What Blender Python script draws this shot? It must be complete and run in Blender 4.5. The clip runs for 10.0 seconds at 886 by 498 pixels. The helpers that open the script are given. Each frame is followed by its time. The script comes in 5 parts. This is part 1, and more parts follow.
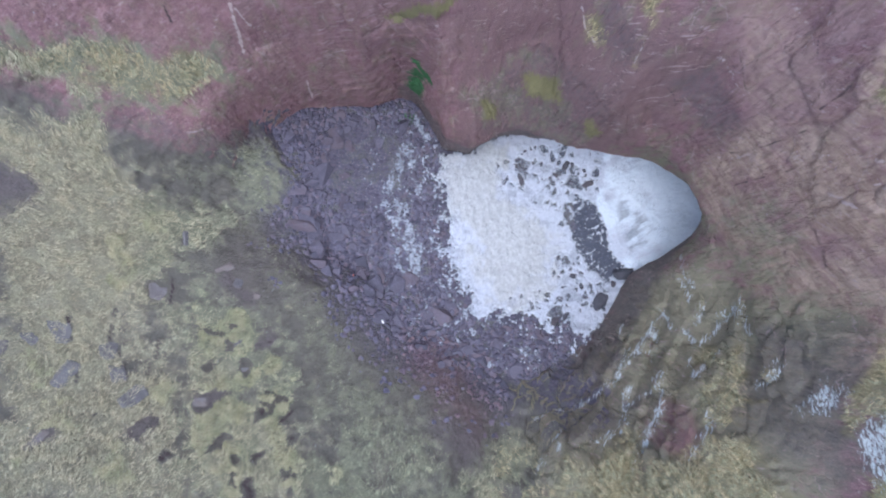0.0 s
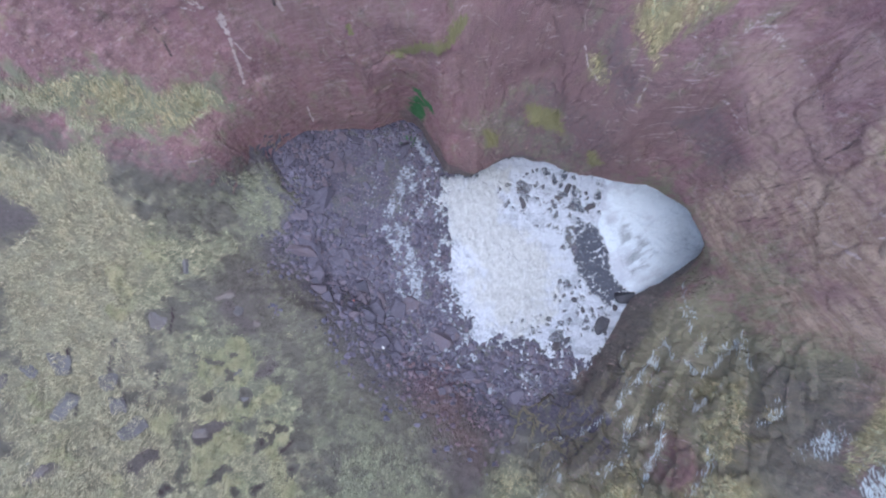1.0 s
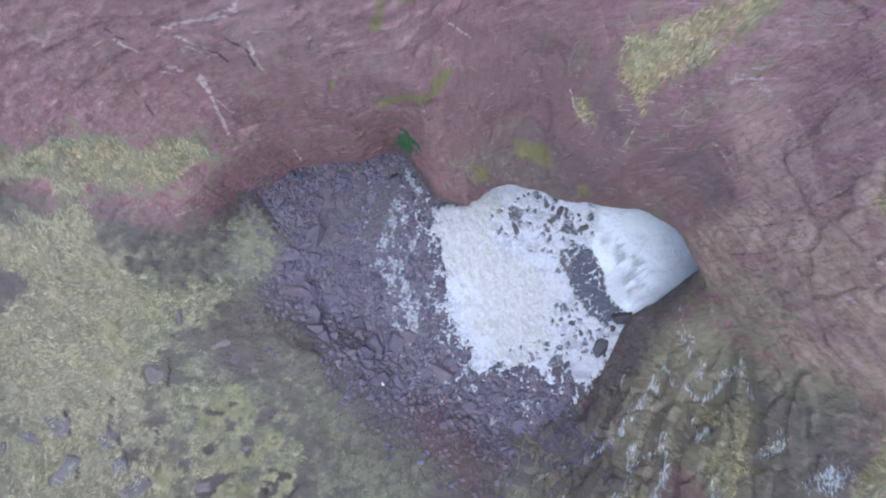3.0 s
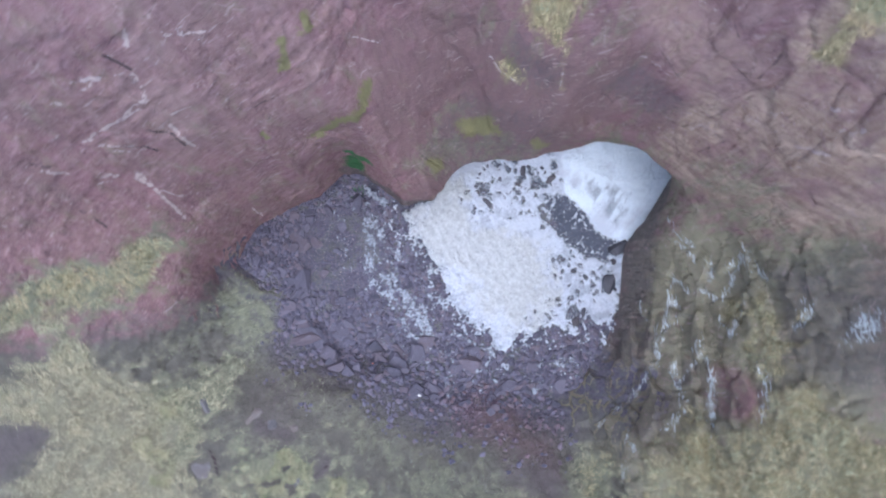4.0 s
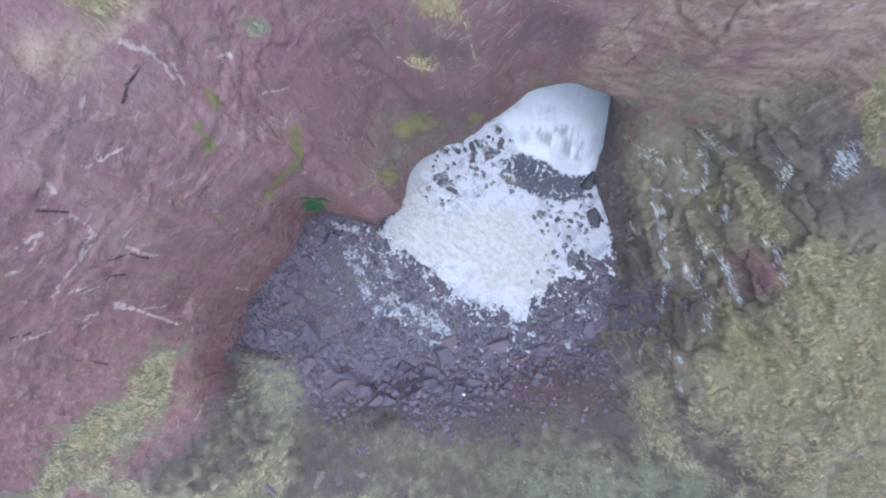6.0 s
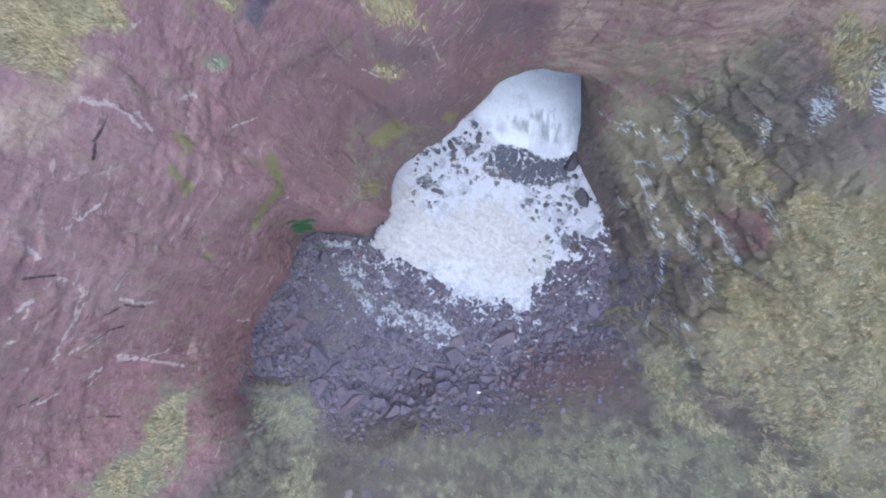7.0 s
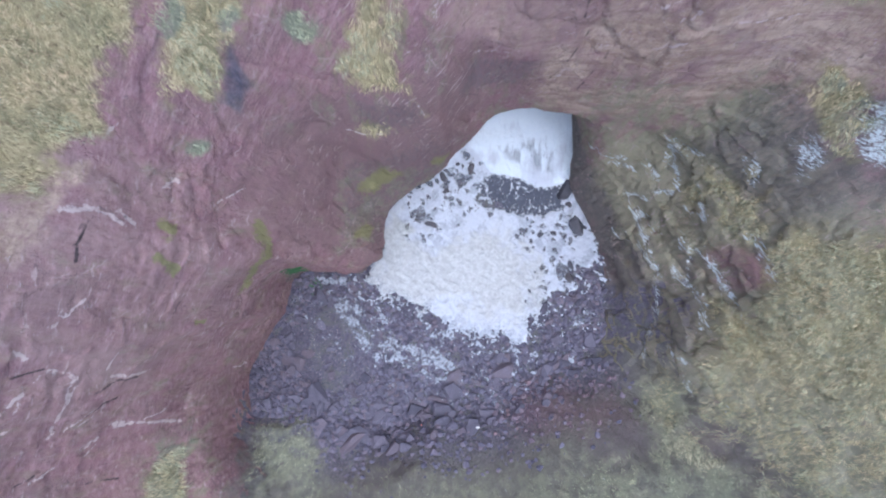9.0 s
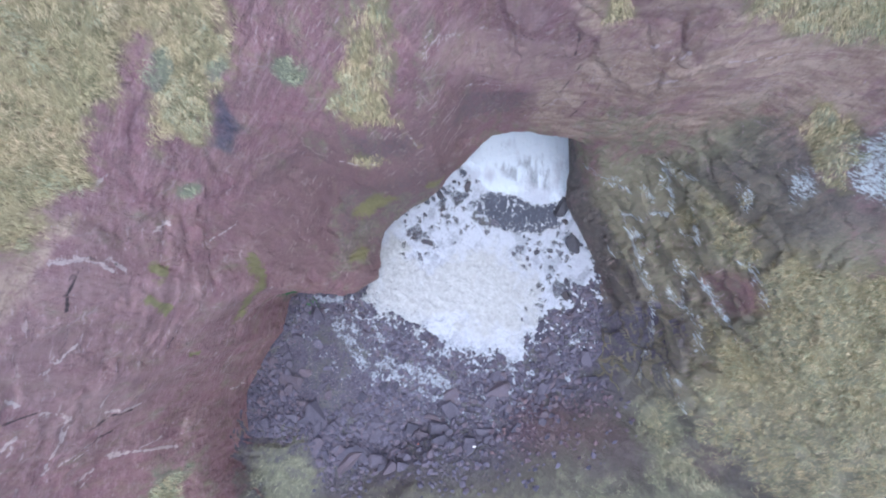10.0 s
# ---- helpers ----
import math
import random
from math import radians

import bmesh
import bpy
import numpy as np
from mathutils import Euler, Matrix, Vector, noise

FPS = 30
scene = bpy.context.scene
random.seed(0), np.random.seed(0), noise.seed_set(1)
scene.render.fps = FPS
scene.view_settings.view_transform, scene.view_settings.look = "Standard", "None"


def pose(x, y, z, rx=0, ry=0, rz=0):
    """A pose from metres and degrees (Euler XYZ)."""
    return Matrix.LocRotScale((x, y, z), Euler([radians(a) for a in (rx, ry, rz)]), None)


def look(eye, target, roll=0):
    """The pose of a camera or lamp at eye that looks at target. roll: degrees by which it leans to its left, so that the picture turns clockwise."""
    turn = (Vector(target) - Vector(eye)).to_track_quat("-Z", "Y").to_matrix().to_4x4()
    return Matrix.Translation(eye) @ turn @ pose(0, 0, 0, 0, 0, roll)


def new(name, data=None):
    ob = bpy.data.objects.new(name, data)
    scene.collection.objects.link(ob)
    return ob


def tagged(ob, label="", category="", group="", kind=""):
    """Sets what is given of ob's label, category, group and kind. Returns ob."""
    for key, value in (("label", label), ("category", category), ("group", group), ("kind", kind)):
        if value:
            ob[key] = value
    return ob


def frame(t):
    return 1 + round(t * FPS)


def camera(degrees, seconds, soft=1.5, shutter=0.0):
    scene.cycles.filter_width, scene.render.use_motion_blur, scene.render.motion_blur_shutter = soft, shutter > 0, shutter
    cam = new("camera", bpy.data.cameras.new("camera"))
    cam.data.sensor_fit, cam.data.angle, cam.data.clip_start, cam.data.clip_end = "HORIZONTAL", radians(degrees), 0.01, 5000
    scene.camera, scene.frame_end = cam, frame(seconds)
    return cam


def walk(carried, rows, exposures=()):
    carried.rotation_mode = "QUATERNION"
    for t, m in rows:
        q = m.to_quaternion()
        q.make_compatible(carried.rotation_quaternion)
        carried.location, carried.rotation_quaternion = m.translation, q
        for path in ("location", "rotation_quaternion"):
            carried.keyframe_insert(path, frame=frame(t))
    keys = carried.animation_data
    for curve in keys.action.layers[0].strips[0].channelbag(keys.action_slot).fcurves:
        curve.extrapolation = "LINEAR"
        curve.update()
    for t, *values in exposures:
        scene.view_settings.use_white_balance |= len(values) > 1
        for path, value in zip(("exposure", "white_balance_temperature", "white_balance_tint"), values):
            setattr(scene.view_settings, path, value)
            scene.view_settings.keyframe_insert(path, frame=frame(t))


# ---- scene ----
# ---- the camera: a drone that looks almost straight down ----
cam = camera(59.8, 10.0, soft=2.0, shutter=0.5)
EXPOSURE = 0.7
PATH = [
    (0, 0.020, -0.078, 48.431, 4.67, -0.97, -1.27),
    (0.5, 0.081, 0.770, 48.404, 4.34, -0.89, -1.18),
    (1, 0.084, 1.984, 48.398, 4.09, -0.88, -1.04),
    (1.5, 0.110, 3.070, 48.361, 3.77, -0.85, -1.08),
    (2, 0.169, 3.810, 48.286, 3.57, -0.82, -1.08),
    (2.2, 0.222, 4.023, 48.283, 3.52, -0.84, -1.06),
    (3.3, 0.370, 4.760, 48.358, 3.28, -0.99, -8.06),
    (3.5, 0.404, 4.796, 48.356, 3.22, -0.96, -12.23),
    (4, 0.395, 4.855, 48.387, 3.15, -0.91, -24.77),
    (4.5, 0.455, 4.952, 48.393, 3.01, -0.84, -35.45),
    (5, 0.527, 5.030, 48.393, 2.98, -0.80, -41.62),
    (6.3, 0.730, 5.187, 48.327, 2.85, -0.70, -50.19),
    (6.5, 0.789, 5.181, 48.311, 2.83, -0.66, -52.39),
    (7, 1.050, 5.235, 48.281, 2.69, -0.58, -56.01),
    (7.5, 1.446, 5.384, 48.273, 2.54, -0.51, -57.05),
    (8, 2.091, 5.658, 48.289, 2.39, -0.44, -57.51),
    (8.5, 2.885, 5.981, 48.338, 2.21, -0.33, -57.64),
    (9, 3.702, 6.310, 48.390, 1.99, -0.27, -57.75),
    (9.5, 4.551, 6.608, 48.470, 1.79, -0.19, -57.83),
    (10, 5.177, 6.749, 48.536, 1.66, -0.05, -57.92),
]
walk(cam, [(t, pose(*row)) for t, *row in PATH], [(0.0, EXPOSURE - 0.22, 5350.0, 9.0), (2.2, EXPOSURE - 0.20, 5350.0, 9.0), (4.0, EXPOSURE - 0.13, 5350.0, 9.0), (6.5, EXPOSURE - 0.09, 5350.0, 9.0), (10.0, EXPOSURE - 0.09, 5350.0, 9.0)])

# ---- overcast daylight ----
world = bpy.data.worlds.new("sky")
scene.world = world
world.use_nodes = True
wn = world.node_tree.nodes
sky = wn.new("ShaderNodeTexSky")
sky.sky_type, sky.sun_disc = "NISHITA", False
sky.sun_elevation, sky.sun_rotation = radians(78), radians(195)
sky.air_density, sky.dust_density, sky.ozone_density = 1.0, 4.0, 1.0
wn["Background"].inputs["Strength"].default_value = 0.20
world.node_tree.links.new(sky.outputs[0], wn["Background"].inputs["Color"])
sun_data = bpy.data.lights.new("sun", "SUN")
sun_data.energy, sun_data.angle, sun_data.color = 0.9, radians(60), (1.0, 0.97, 0.94)
sun = new("sun", sun_data)
sun.matrix_world = look((0, 0, 80), (80 * 0.05, 80 * 0.18, 80 - 80 * 0.98))


# ---- numeric helpers ----
def lattice(ix, iy, iz, seed):
    h = (ix.astype(np.int64) * 374761393 + iy.astype(np.int64) * 668265263 + iz.astype(np.int64) * 2147483647 + seed * 974634777) & 0xFFFFFFFF
    h = ((h ^ (h >> 13)) * 1274126177) & 0xFFFFFFFF
    h = ((h ^ (h >> 16)) * 2246822519) & 0xFFFFFFFF
    return ((h ^ (h >> 15)) & 0xFFFFFF) / float(0xFFFFFF)


def vnoise(p, seed=0):
    """Smooth value noise, 0 to 1, at the rows of p."""
    f = np.floor(p)
    u = p - f
    u = u * u * (3 - 2 * u)
    i = f.astype(np.int64)
    total = 0.0
    for dx in (0, 1):
        for dy in (0, 1):
            for dz in (0, 1):
                w = (u[:, 0] if dx else 1 - u[:, 0]) * (u[:, 1] if dy else 1 - u[:, 1]) * (u[:, 2] if dz else 1 - u[:, 2])
                total = total + w * lattice(i[:, 0] + dx, i[:, 1] + dy, i[:, 2] + dz, seed)
    return total


def fbm(p, octaves=4, seed=0, gain=0.5):
    total, amp, norm = 0.0, 1.0, 0.0
    for k in range(octaves):
        total = total + amp * vnoise(p * (2.03 ** k) + 17.3 * k, seed + k)
        norm += amp
        amp *= gain
    return total / norm


def cells(p, seed=0):
    """Nearest cell of a jittered lattice: its random value, the distance to the border of the next one, and a plane tilted at random."""
    base = np.floor(p).astype(np.int64)
    best = np.full(len(p), 9.0)
    second = np.full(len(p), 9.0)
    value = np.zeros(len(p))
    tilt = np.zeros(len(p))
    for dx in (-1, 0, 1):
        for dy in (-1, 0, 1):
            for dz in (-1, 0, 1):
                c = base + (dx, dy, dz)
                q = np.stack([c[:, k] + 0.1 + 0.8 * lattice(c[:, 0], c[:, 1], c[:, 2], seed + 11 * k) for k in range(3)], 1)
                d = ((p - q) ** 2).sum(1)
                near = d < best
                second = np.where(near, best, np.minimum(second, d))
                value = np.where(near, lattice(c[:, 0], c[:, 1], c[:, 2], seed + 77), value)
                lean = sum((p[:, k] - q[:, k]) * (lattice(c[:, 0], c[:, 1], c[:, 2], seed + 131 + k) - 0.5) for k in range(3))
                tilt = np.where(near, lean, tilt)
                best = np.where(near, d, best)
    return value, np.sqrt(second) - np.sqrt(best), tilt


def smooth(a, b, x):
    t = np.clip((x - a) / (b - a), 0, 1)
    return t * t * (3 - 2 * t)


def capsules(p, chains, facing=None):
    """1 on the spine of a chain of places, 0.5 at its radius, 0 at twice that: the highest over all chains (radius, place, place, ...).
    With the surface's normals, what lies in front of or behind the surface counts a fifth."""
    out = np.zeros(len(p))
    for radius, *spots in chains:
        spots = [np.array(s, float) for s in spots]
        if len(spots) == 1:
            spots = spots * 2
        for a, b in zip(spots, spots[1:]):
            ab = b - a
            t = np.clip(((p - a) @ ab) / max(ab @ ab, 1e-9), 0, 1)
            off = p - a - t[:, None] * ab
            if facing is not None:
                off = off - 0.8 * (off * facing).sum(1)[:, None] * facing
            d = np.linalg.norm(off, axis=1)
            out = np.maximum(out, np.clip(1 - 0.5 * d / radius, 0, 1))
    return out


def inside(x, y, poly):
    """Signed distance to a plan outline, positive inside."""
    q = np.array(poly, float)
    best = np.full(len(x), 1e9)
    odd = np.zeros(len(x), bool)
    for (ax, ay), (bx, by) in zip(q, np.roll(q, -1, 0)):
        ex, ey = bx - ax, by - ay
        t = np.clip(((x - ax) * ex + (y - ay) * ey) / (ex * ex + ey * ey), 0, 1)
        best = np.minimum(best, np.hypot(x - ax - t * ex, y - ay - t * ey))
        if ay != by:
            odd ^= ((ay > y) != (by > y)) & (x < ex * (y - ay) / (by - ay) + ax)
    return np.where(odd, best, -best)


def mesh_of(name, verts, faces, material, smooth_shade=True, **attributes):
    me = bpy.data.meshes.new(name)
    verts, faces = np.asarray(verts, np.float32), np.asarray(faces, np.int32)
    k = faces.shape[1]
    me.vertices.add(len(verts))
    me.vertices.foreach_set("co", verts.ravel())
    me.loops.add(faces.size)
    me.loops.foreach_set("vertex_index", faces.ravel())
    me.polygons.add(len(faces))
    me.polygons.foreach_set("loop_start", np.arange(0, faces.size, k, dtype=np.int32))
    me.update(calc_edges=True)
    me.polygons.foreach_set("use_smooth", np.full(len(faces), smooth_shade))
    for key, values in attributes.items():
        me.attributes.new(key, "FLOAT", "POINT").data.foreach_set("value", np.asarray(values, np.float32))
    me.materials.append(material)
    return me


# ---- materials ----
def material(name, roughness=0.8, specular=0.3):
    m = bpy.data.materials.new(name)
    m.use_nodes = True
    nt = m.node_tree
    bsdf = nt.nodes["Principled BSDF"]
    bsdf.inputs["Roughness"].default_value = roughness
    bsdf.inputs["Specular IOR Level"].default_value = specular
    return m, nt, bsdf


def noise_node(nt, scale, detail=4.0, rough=0.55, stretch=(1, 1, 1), turn=(0, 0, 0), distortion=0.0):
    tc = nt.nodes.new("ShaderNodeNewGeometry")
    mp = nt.nodes.new("ShaderNodeMapping")
    mp.vector_type = "TEXTURE"
    mp.inputs["Scale"].default_value = [1 / k for k in stretch]
    mp.inputs["Rotation"].default_value = [radians(a) for a in turn]
    nt.links.new(tc.outputs["Position"], mp.inputs["Vector"])
    n = nt.nodes.new("ShaderNodeTexNoise")
    n.inputs["Scale"].default_value, n.inputs["Detail"].default_value = scale, detail
    n.inputs["Roughness"].default_value, n.inputs["Distortion"].default_value = rough, distortion
    nt.links.new(mp.outputs[0], n.inputs["Vector"])
    return n.outputs[0]


def attribute(nt, name):
    a = nt.nodes.new("ShaderNodeAttribute")
    a.attribute_name = name
    return a.outputs["Fac"]


def calc(nt, op, a, b=None, clamp=False):
    n = nt.nodes.new("ShaderNodeMath")
    n.operation, n.use_clamp = op, clamp
    for k, v in enumerate((a, b)):
        if v is None:
            continue
        if isinstance(v, (int, float)):
            n.inputs[k].default_value = v
        else:
            nt.links.new(v, n.inputs[k])
    return n.outputs[0]


def remap(nt, value, lo, hi, a=0.0, b=1.0):
    n = nt.nodes.new("ShaderNodeMapRange")
    n.interpolation_type = "SMOOTHSTEP"
    for k, v in zip(("From Min", "From Max", "To Min", "To Max"), (lo, hi, a, b)):
        n.inputs[k].default_value = v
    nt.links.new(value, n.inputs["Value"])
    return n.outputs["Result"]


def mix(nt, fac, a, b):
    n = nt.nodes.new("ShaderNodeMix")
    n.data_type = "RGBA"
    for sock, v in ((n.inputs["Factor"], fac), (n.inputs[6], a), (n.inputs[7], b)):
        if isinstance(v, tuple):
            sock.default_value = (*v, 1)
        elif isinstance(v, (int, float)):
            sock.default_value = v
        else:
            nt.links.new(v, sock)
    return n.outputs[2]


def bump(nt, bsdf, height, strength, distance):
    b = nt.nodes.new("ShaderNodeBump")
    b.inputs["Strength"].default_value, b.inputs["Distance"].default_value = strength, distance
    nt.links.new(height, b.inputs["Height"])
    nt.links.new(b.outputs[0], bsdf.inputs["Normal"])


def cover(nt, name, grain, spread=0.55, edge=0.1):
    """A ragged-edged cover from a soft attribute and a grain."""
    v = calc(nt, "ADD", attribute(nt, name), calc(nt, "MULTIPLY", calc(nt, "SUBTRACT", grain, 0.5), spread))
    return remap(nt, v, 0.5 - edge, 0.5 + edge)


def fracture(nt, scale, width, mask, stretch=(1, 1, 1), turn=(0, 0, 0)):
    """Thin lines between broken blocks, where the mask is high."""
    tc = nt.nodes.new("ShaderNodeNewGeometry")
    mp = nt.nodes.new("ShaderNodeMapping")
    mp.vector_type = "TEXTURE"
    mp.inputs["Scale"].default_value = [1 / k for k in stretch]
    mp.inputs["Rotation"].default_value = [radians(v) for v in turn]
    nt.links.new(tc.outputs["Position"], mp.inputs["Vector"])
    wobble = nt.nodes.new("ShaderNodeTexNoise")
    wobble.inputs["Scale"].default_value, wobble.inputs["Detail"].default_value = scale * 1.5, 5
    nt.links.new(mp.outputs[0], wobble.inputs["Vector"])
    add = nt.nodes.new("ShaderNodeVectorMath")
    add.operation = "MULTIPLY_ADD"
    nt.links.new(wobble.outputs["Color"], add.inputs[0])
    add.inputs[1].default_value = [0.9 / scale] * 3
    nt.links.new(mp.outputs[0], add.inputs[2])
    v = nt.nodes.new("ShaderNodeTexVoronoi")
    v.feature = "DISTANCE_TO_EDGE"
    v.inputs["Scale"].default_value = scale
    nt.links.new(add.outputs[0], v.inputs["Vector"])
    return calc(nt, "MULTIPLY", remap(nt, v.outputs["Distance"], width, 0.0), mask)


def land_material():
    m, nt, bsdf = material("sandstone_and_turf", 0.85, 0.25)
    up_rock = (1, 1, 0.25)                   # grain stretched in height to look even from the camera above
    coarse = noise_node(nt, 0.35, 6, 0.62, up_rock)
    middle = noise_node(nt, 1.6, 7, 0.66, up_rock)
    fine = noise_node(nt, 8.0, 6, 0.7, up_rock)
    grit = noise_node(nt, 36.0, 3, 0.7)
    patch = noise_node(nt, 0.8, 8, 0.7, (1, 1, 0.3), (6, 8, 0), 0.5)
    beds = noise_node(nt, 1.0, 7, 0.68, (0.6, 0.6, 1.1), BED_TURN, 0.5)
    thin = noise_node(nt, 1.0, 6, 0.7, (2.2, 2.2, 5.0), BED_TURN, 0.3)
    scratch = noise_node(nt, 1.0, 6, 0.72, (2.0, 2.0, 7.0), (-55, -35, 0), 0.8)
    rising = noise_node(nt, 1.0, 7, 0.74, (0.55, 3.8, 3.8), (0, -43, -13), 0.15)      # beds that climb eastward in the north wall
    level = noise_node(nt, 1.0, 7, 0.74, (0.35, 3.2, 3.2), (0, -16, -58), 0.2)        # beds along the east wall
    bedded = calc(nt, "SUBTRACT", 1.0, calc(nt, "MULTIPLY", attribute(nt, "calm"), 0.85))
    # rock: mauve red sandstone with paler and darker beds
    rock = mix(nt, remap(nt, coarse, 0.38, 0.62), ROCK_A, ROCK_B)
    rock = mix(nt, calc(nt, "MULTIPLY", remap(nt, beds, 0.46, 0.68), 0.35), rock, ROCK_PALE)
    rock = mix(nt, calc(nt, "MULTIPLY", remap(nt, middle, 0.42, 0.62), 0.58), rock, ROCK_OCHRE)
    rock = mix(nt, calc(nt, "MULTIPLY", remap(nt, noise_node(nt, 0.22, 5, 0.6, (1, 1, 0.5)), 0.46, 0.60), 0.45), rock, ROCK_BROWN)
    rock = mix(nt, calc(nt, "MULTIPLY", remap(nt, patch, 0.46, 0.64), 0.75), rock, ROCK_GREY)
    rock = mix(nt, calc(nt, "MULTIPLY", remap(nt, fine, 0.52, 0.36), 0.55), rock, ROCK_DARK)
    rock = mix(nt, calc(nt, "MULTIPLY", calc(nt, "MULTIPLY", remap(nt, thin, 0.46, 0.32), 0.3), bedded), rock, ROCK_DARK)
    rock = mix(nt, calc(nt, "MULTIPLY", calc(nt, "MULTIPLY", remap(nt, scratch, 0.55, 0.68), 0.75), bedded), rock, ROCK_PALE)
    rock = mix(nt, calc(nt, "MULTIPLY", calc(nt, "MULTIPLY", remap(nt, rising, 0.50, 0.65), 0.78), bedded), rock, ROCK_LILAC)
    rock = mix(nt, calc(nt, "MULTIPLY", calc(nt, "MULTIPLY", remap(nt, rising, 0.47, 0.32), 0.45), bedded), rock, ROCK_DARK)
    tan = mix(nt, remap(nt, beds, 0.35, 0.68), TAN_A, TAN_B)
    tan = mix(nt, calc(nt, "MULTIPLY", remap(nt, level, 0.51, 0.62), 0.7), tan, TAN_PALE)
    tan = mix(nt, calc(nt, "MULTIPLY", remap(nt, level, 0.47, 0.36), 0.6), tan, ROCK_A)
    tan = mix(nt, calc(nt, "MULTIPLY", remap(nt, fine, 0.5, 0.34), 0.45), tan, ROCK_DARK)
    # darker, browner rock where the calm mask is high
    rock = mix(nt, calc(nt, "MULTIPLY", cover(nt, "calm", middle, 1.2, 0.35), 0.6), rock, mix(nt, patch, ALCOVE_A, ALCOVE_B))
    rock = mix(nt, calc(nt, "MULTIPLY", cover(nt, "light", patch, 1.2, 0.3), 0.55), rock, mix(nt, fine, ROCK_PALE, LIGHT))
    rock = mix(nt, cover(nt, "tan", middle, 0.9, 0.3), rock, tan)
    rock = mix(nt, calc(nt, "MULTIPLY", cover(nt, "algae", middle, 2.0, 0.35), 0.85), rock, mix(nt, fine, ALGAE_A, ALGAE_B))
    rock = mix(nt, calc(nt, "MULTIPLY", cover(nt, "wet", middle, 1.0, 0.25), 0.85), rock, mix(nt, fine, WET_A, WET_B))
    rock = mix(nt, cover(nt, "red", middle, 0.8, 0.2), rock, mix(nt, fine, RED_A, RED_B))
    rock = mix(nt, calc(nt, "MULTIPLY", fracture(nt, 0.55, 0.016, remap(nt, coarse, 0.46, 0.58), (0.5, 1.3, 1.3), (0, -43, -13)), 0.45), rock, CRACK_SHADE)
    rock = mix(nt, calc(nt, "MULTIPLY", fracture(nt, 1.7, 0.03, remap(nt, patch, 0.5, 0.62), (0.4, 1.3, 1.3), (0, -43, -13)), 0.3), rock, CRACK_SHADE)
    pale = remap(nt, calc(nt, "ADD", attribute(nt, "pale"), calc(nt, "MULTIPLY", calc(nt, "ADD", calc(nt, "MULTIPLY", calc(nt, "SUBTRACT", rising, 0.5), 1.2), calc(nt, "SUBTRACT", fine, 0.5)), 1.2)), 0.58, 0.76)
    rock = mix(nt, calc(nt, "MULTIPLY", fracture(nt, 0.5, 0.022, remap(nt, middle, 0.50, 0.58), (0.9, 0.9, 0.35), (0, -20, 10)), 0.5), rock, PALE_A)
    chips = noise_node(nt, 1.0, 4, 0.6, (0.55, 4.5, 4.5), (0, -43, -13), 0.4)      # fresh broken edges along the beds
    rock = mix(nt, calc(nt, "MULTIPLY", calc(nt, "MULTIPLY", remap(nt, chips, 0.60, 0.68), remap(nt, coarse, 0.42, 0.54)), 0.8), rock, PALE_A)
    # dark undersides of these edges, shade put into the colour
    rock = mix(nt, calc(nt, "MULTIPLY", calc(nt, "MULTIPLY", remap(nt, chips, 0.36, 0.29), remap(nt, coarse, 0.40, 0.54)), 0.5), rock, CRACK_SHADE)
    rock = mix(nt, pale, rock, mix(nt, grit, PALE_A, PALE_B))
    rock = mix(nt, calc(nt, "MULTIPLY", remap(nt, grit, 0.42, 0.70), 0.5), rock, ROCK_PALE)
    # real cracks together with painted shade along rock edges
    dark = remap(nt, calc(nt, "ADD", attribute(nt, "crack_shade"), calc(nt, "MULTIPLY", calc(nt, "SUBTRACT", fine, 0.5), 0.5)), 0.52, 0.80)
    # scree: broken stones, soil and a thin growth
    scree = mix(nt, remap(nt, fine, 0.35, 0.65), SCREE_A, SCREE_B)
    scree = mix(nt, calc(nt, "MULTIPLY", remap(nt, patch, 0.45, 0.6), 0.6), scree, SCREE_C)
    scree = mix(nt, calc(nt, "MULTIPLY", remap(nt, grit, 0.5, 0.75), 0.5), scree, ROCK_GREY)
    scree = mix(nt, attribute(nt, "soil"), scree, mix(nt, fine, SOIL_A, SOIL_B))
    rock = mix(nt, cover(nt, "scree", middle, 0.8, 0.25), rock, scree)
    rock = mix(nt, calc(nt, "MULTIPLY", cover(nt, "red", fine, 1.3, 0.3), 0.6), rock, mix(nt, fine, (0.165, 0.10, 0.12), (0.26, 0.16, 0.185)))
    # turf under the grass blades
    turf = mix(nt, remap(nt, patch, 0.38, 0.62), TURF_A, TURF_B)
    turf = mix(nt, remap(nt, fine, 0.5, 0.66), turf, TURF_C)
    # west turf is greyed, haze put into its colour
    turf = mix(nt, calc(nt, "MULTIPLY", attribute(nt, "soil"), 0.75), turf, mix(nt, remap(nt, patch, 0.40, 0.60), mix(nt, fine, HAZED_A, HAZED_B), mix(nt, fine, SOIL_B, HAZED_A)))
    turf = mix(nt, cover(nt, "lush", patch, 1.4, 0.2), turf, mix(nt, fine, LUSH_A, LUSH_B))
    base = mix(nt, cover(nt, "grass", middle, 1.3, 0.22), rock, turf)
    base = mix(nt, calc(nt, "MULTIPLY", cover(nt, "earth", fine, 1.8, 0.35), 0.7), base, mix(nt, fine, EARTH_A, EARTH_B))
    base = mix(nt, cover(nt, "lichen", fine, 1.1, 0.15), base, mix(nt, fine, LICHEN_A, LICHEN_B))
    base = mix(nt, cover(nt, "moss", fine, 0.9, 0.15), base, mix(nt, grit, MOSS_A, MOSS_B))
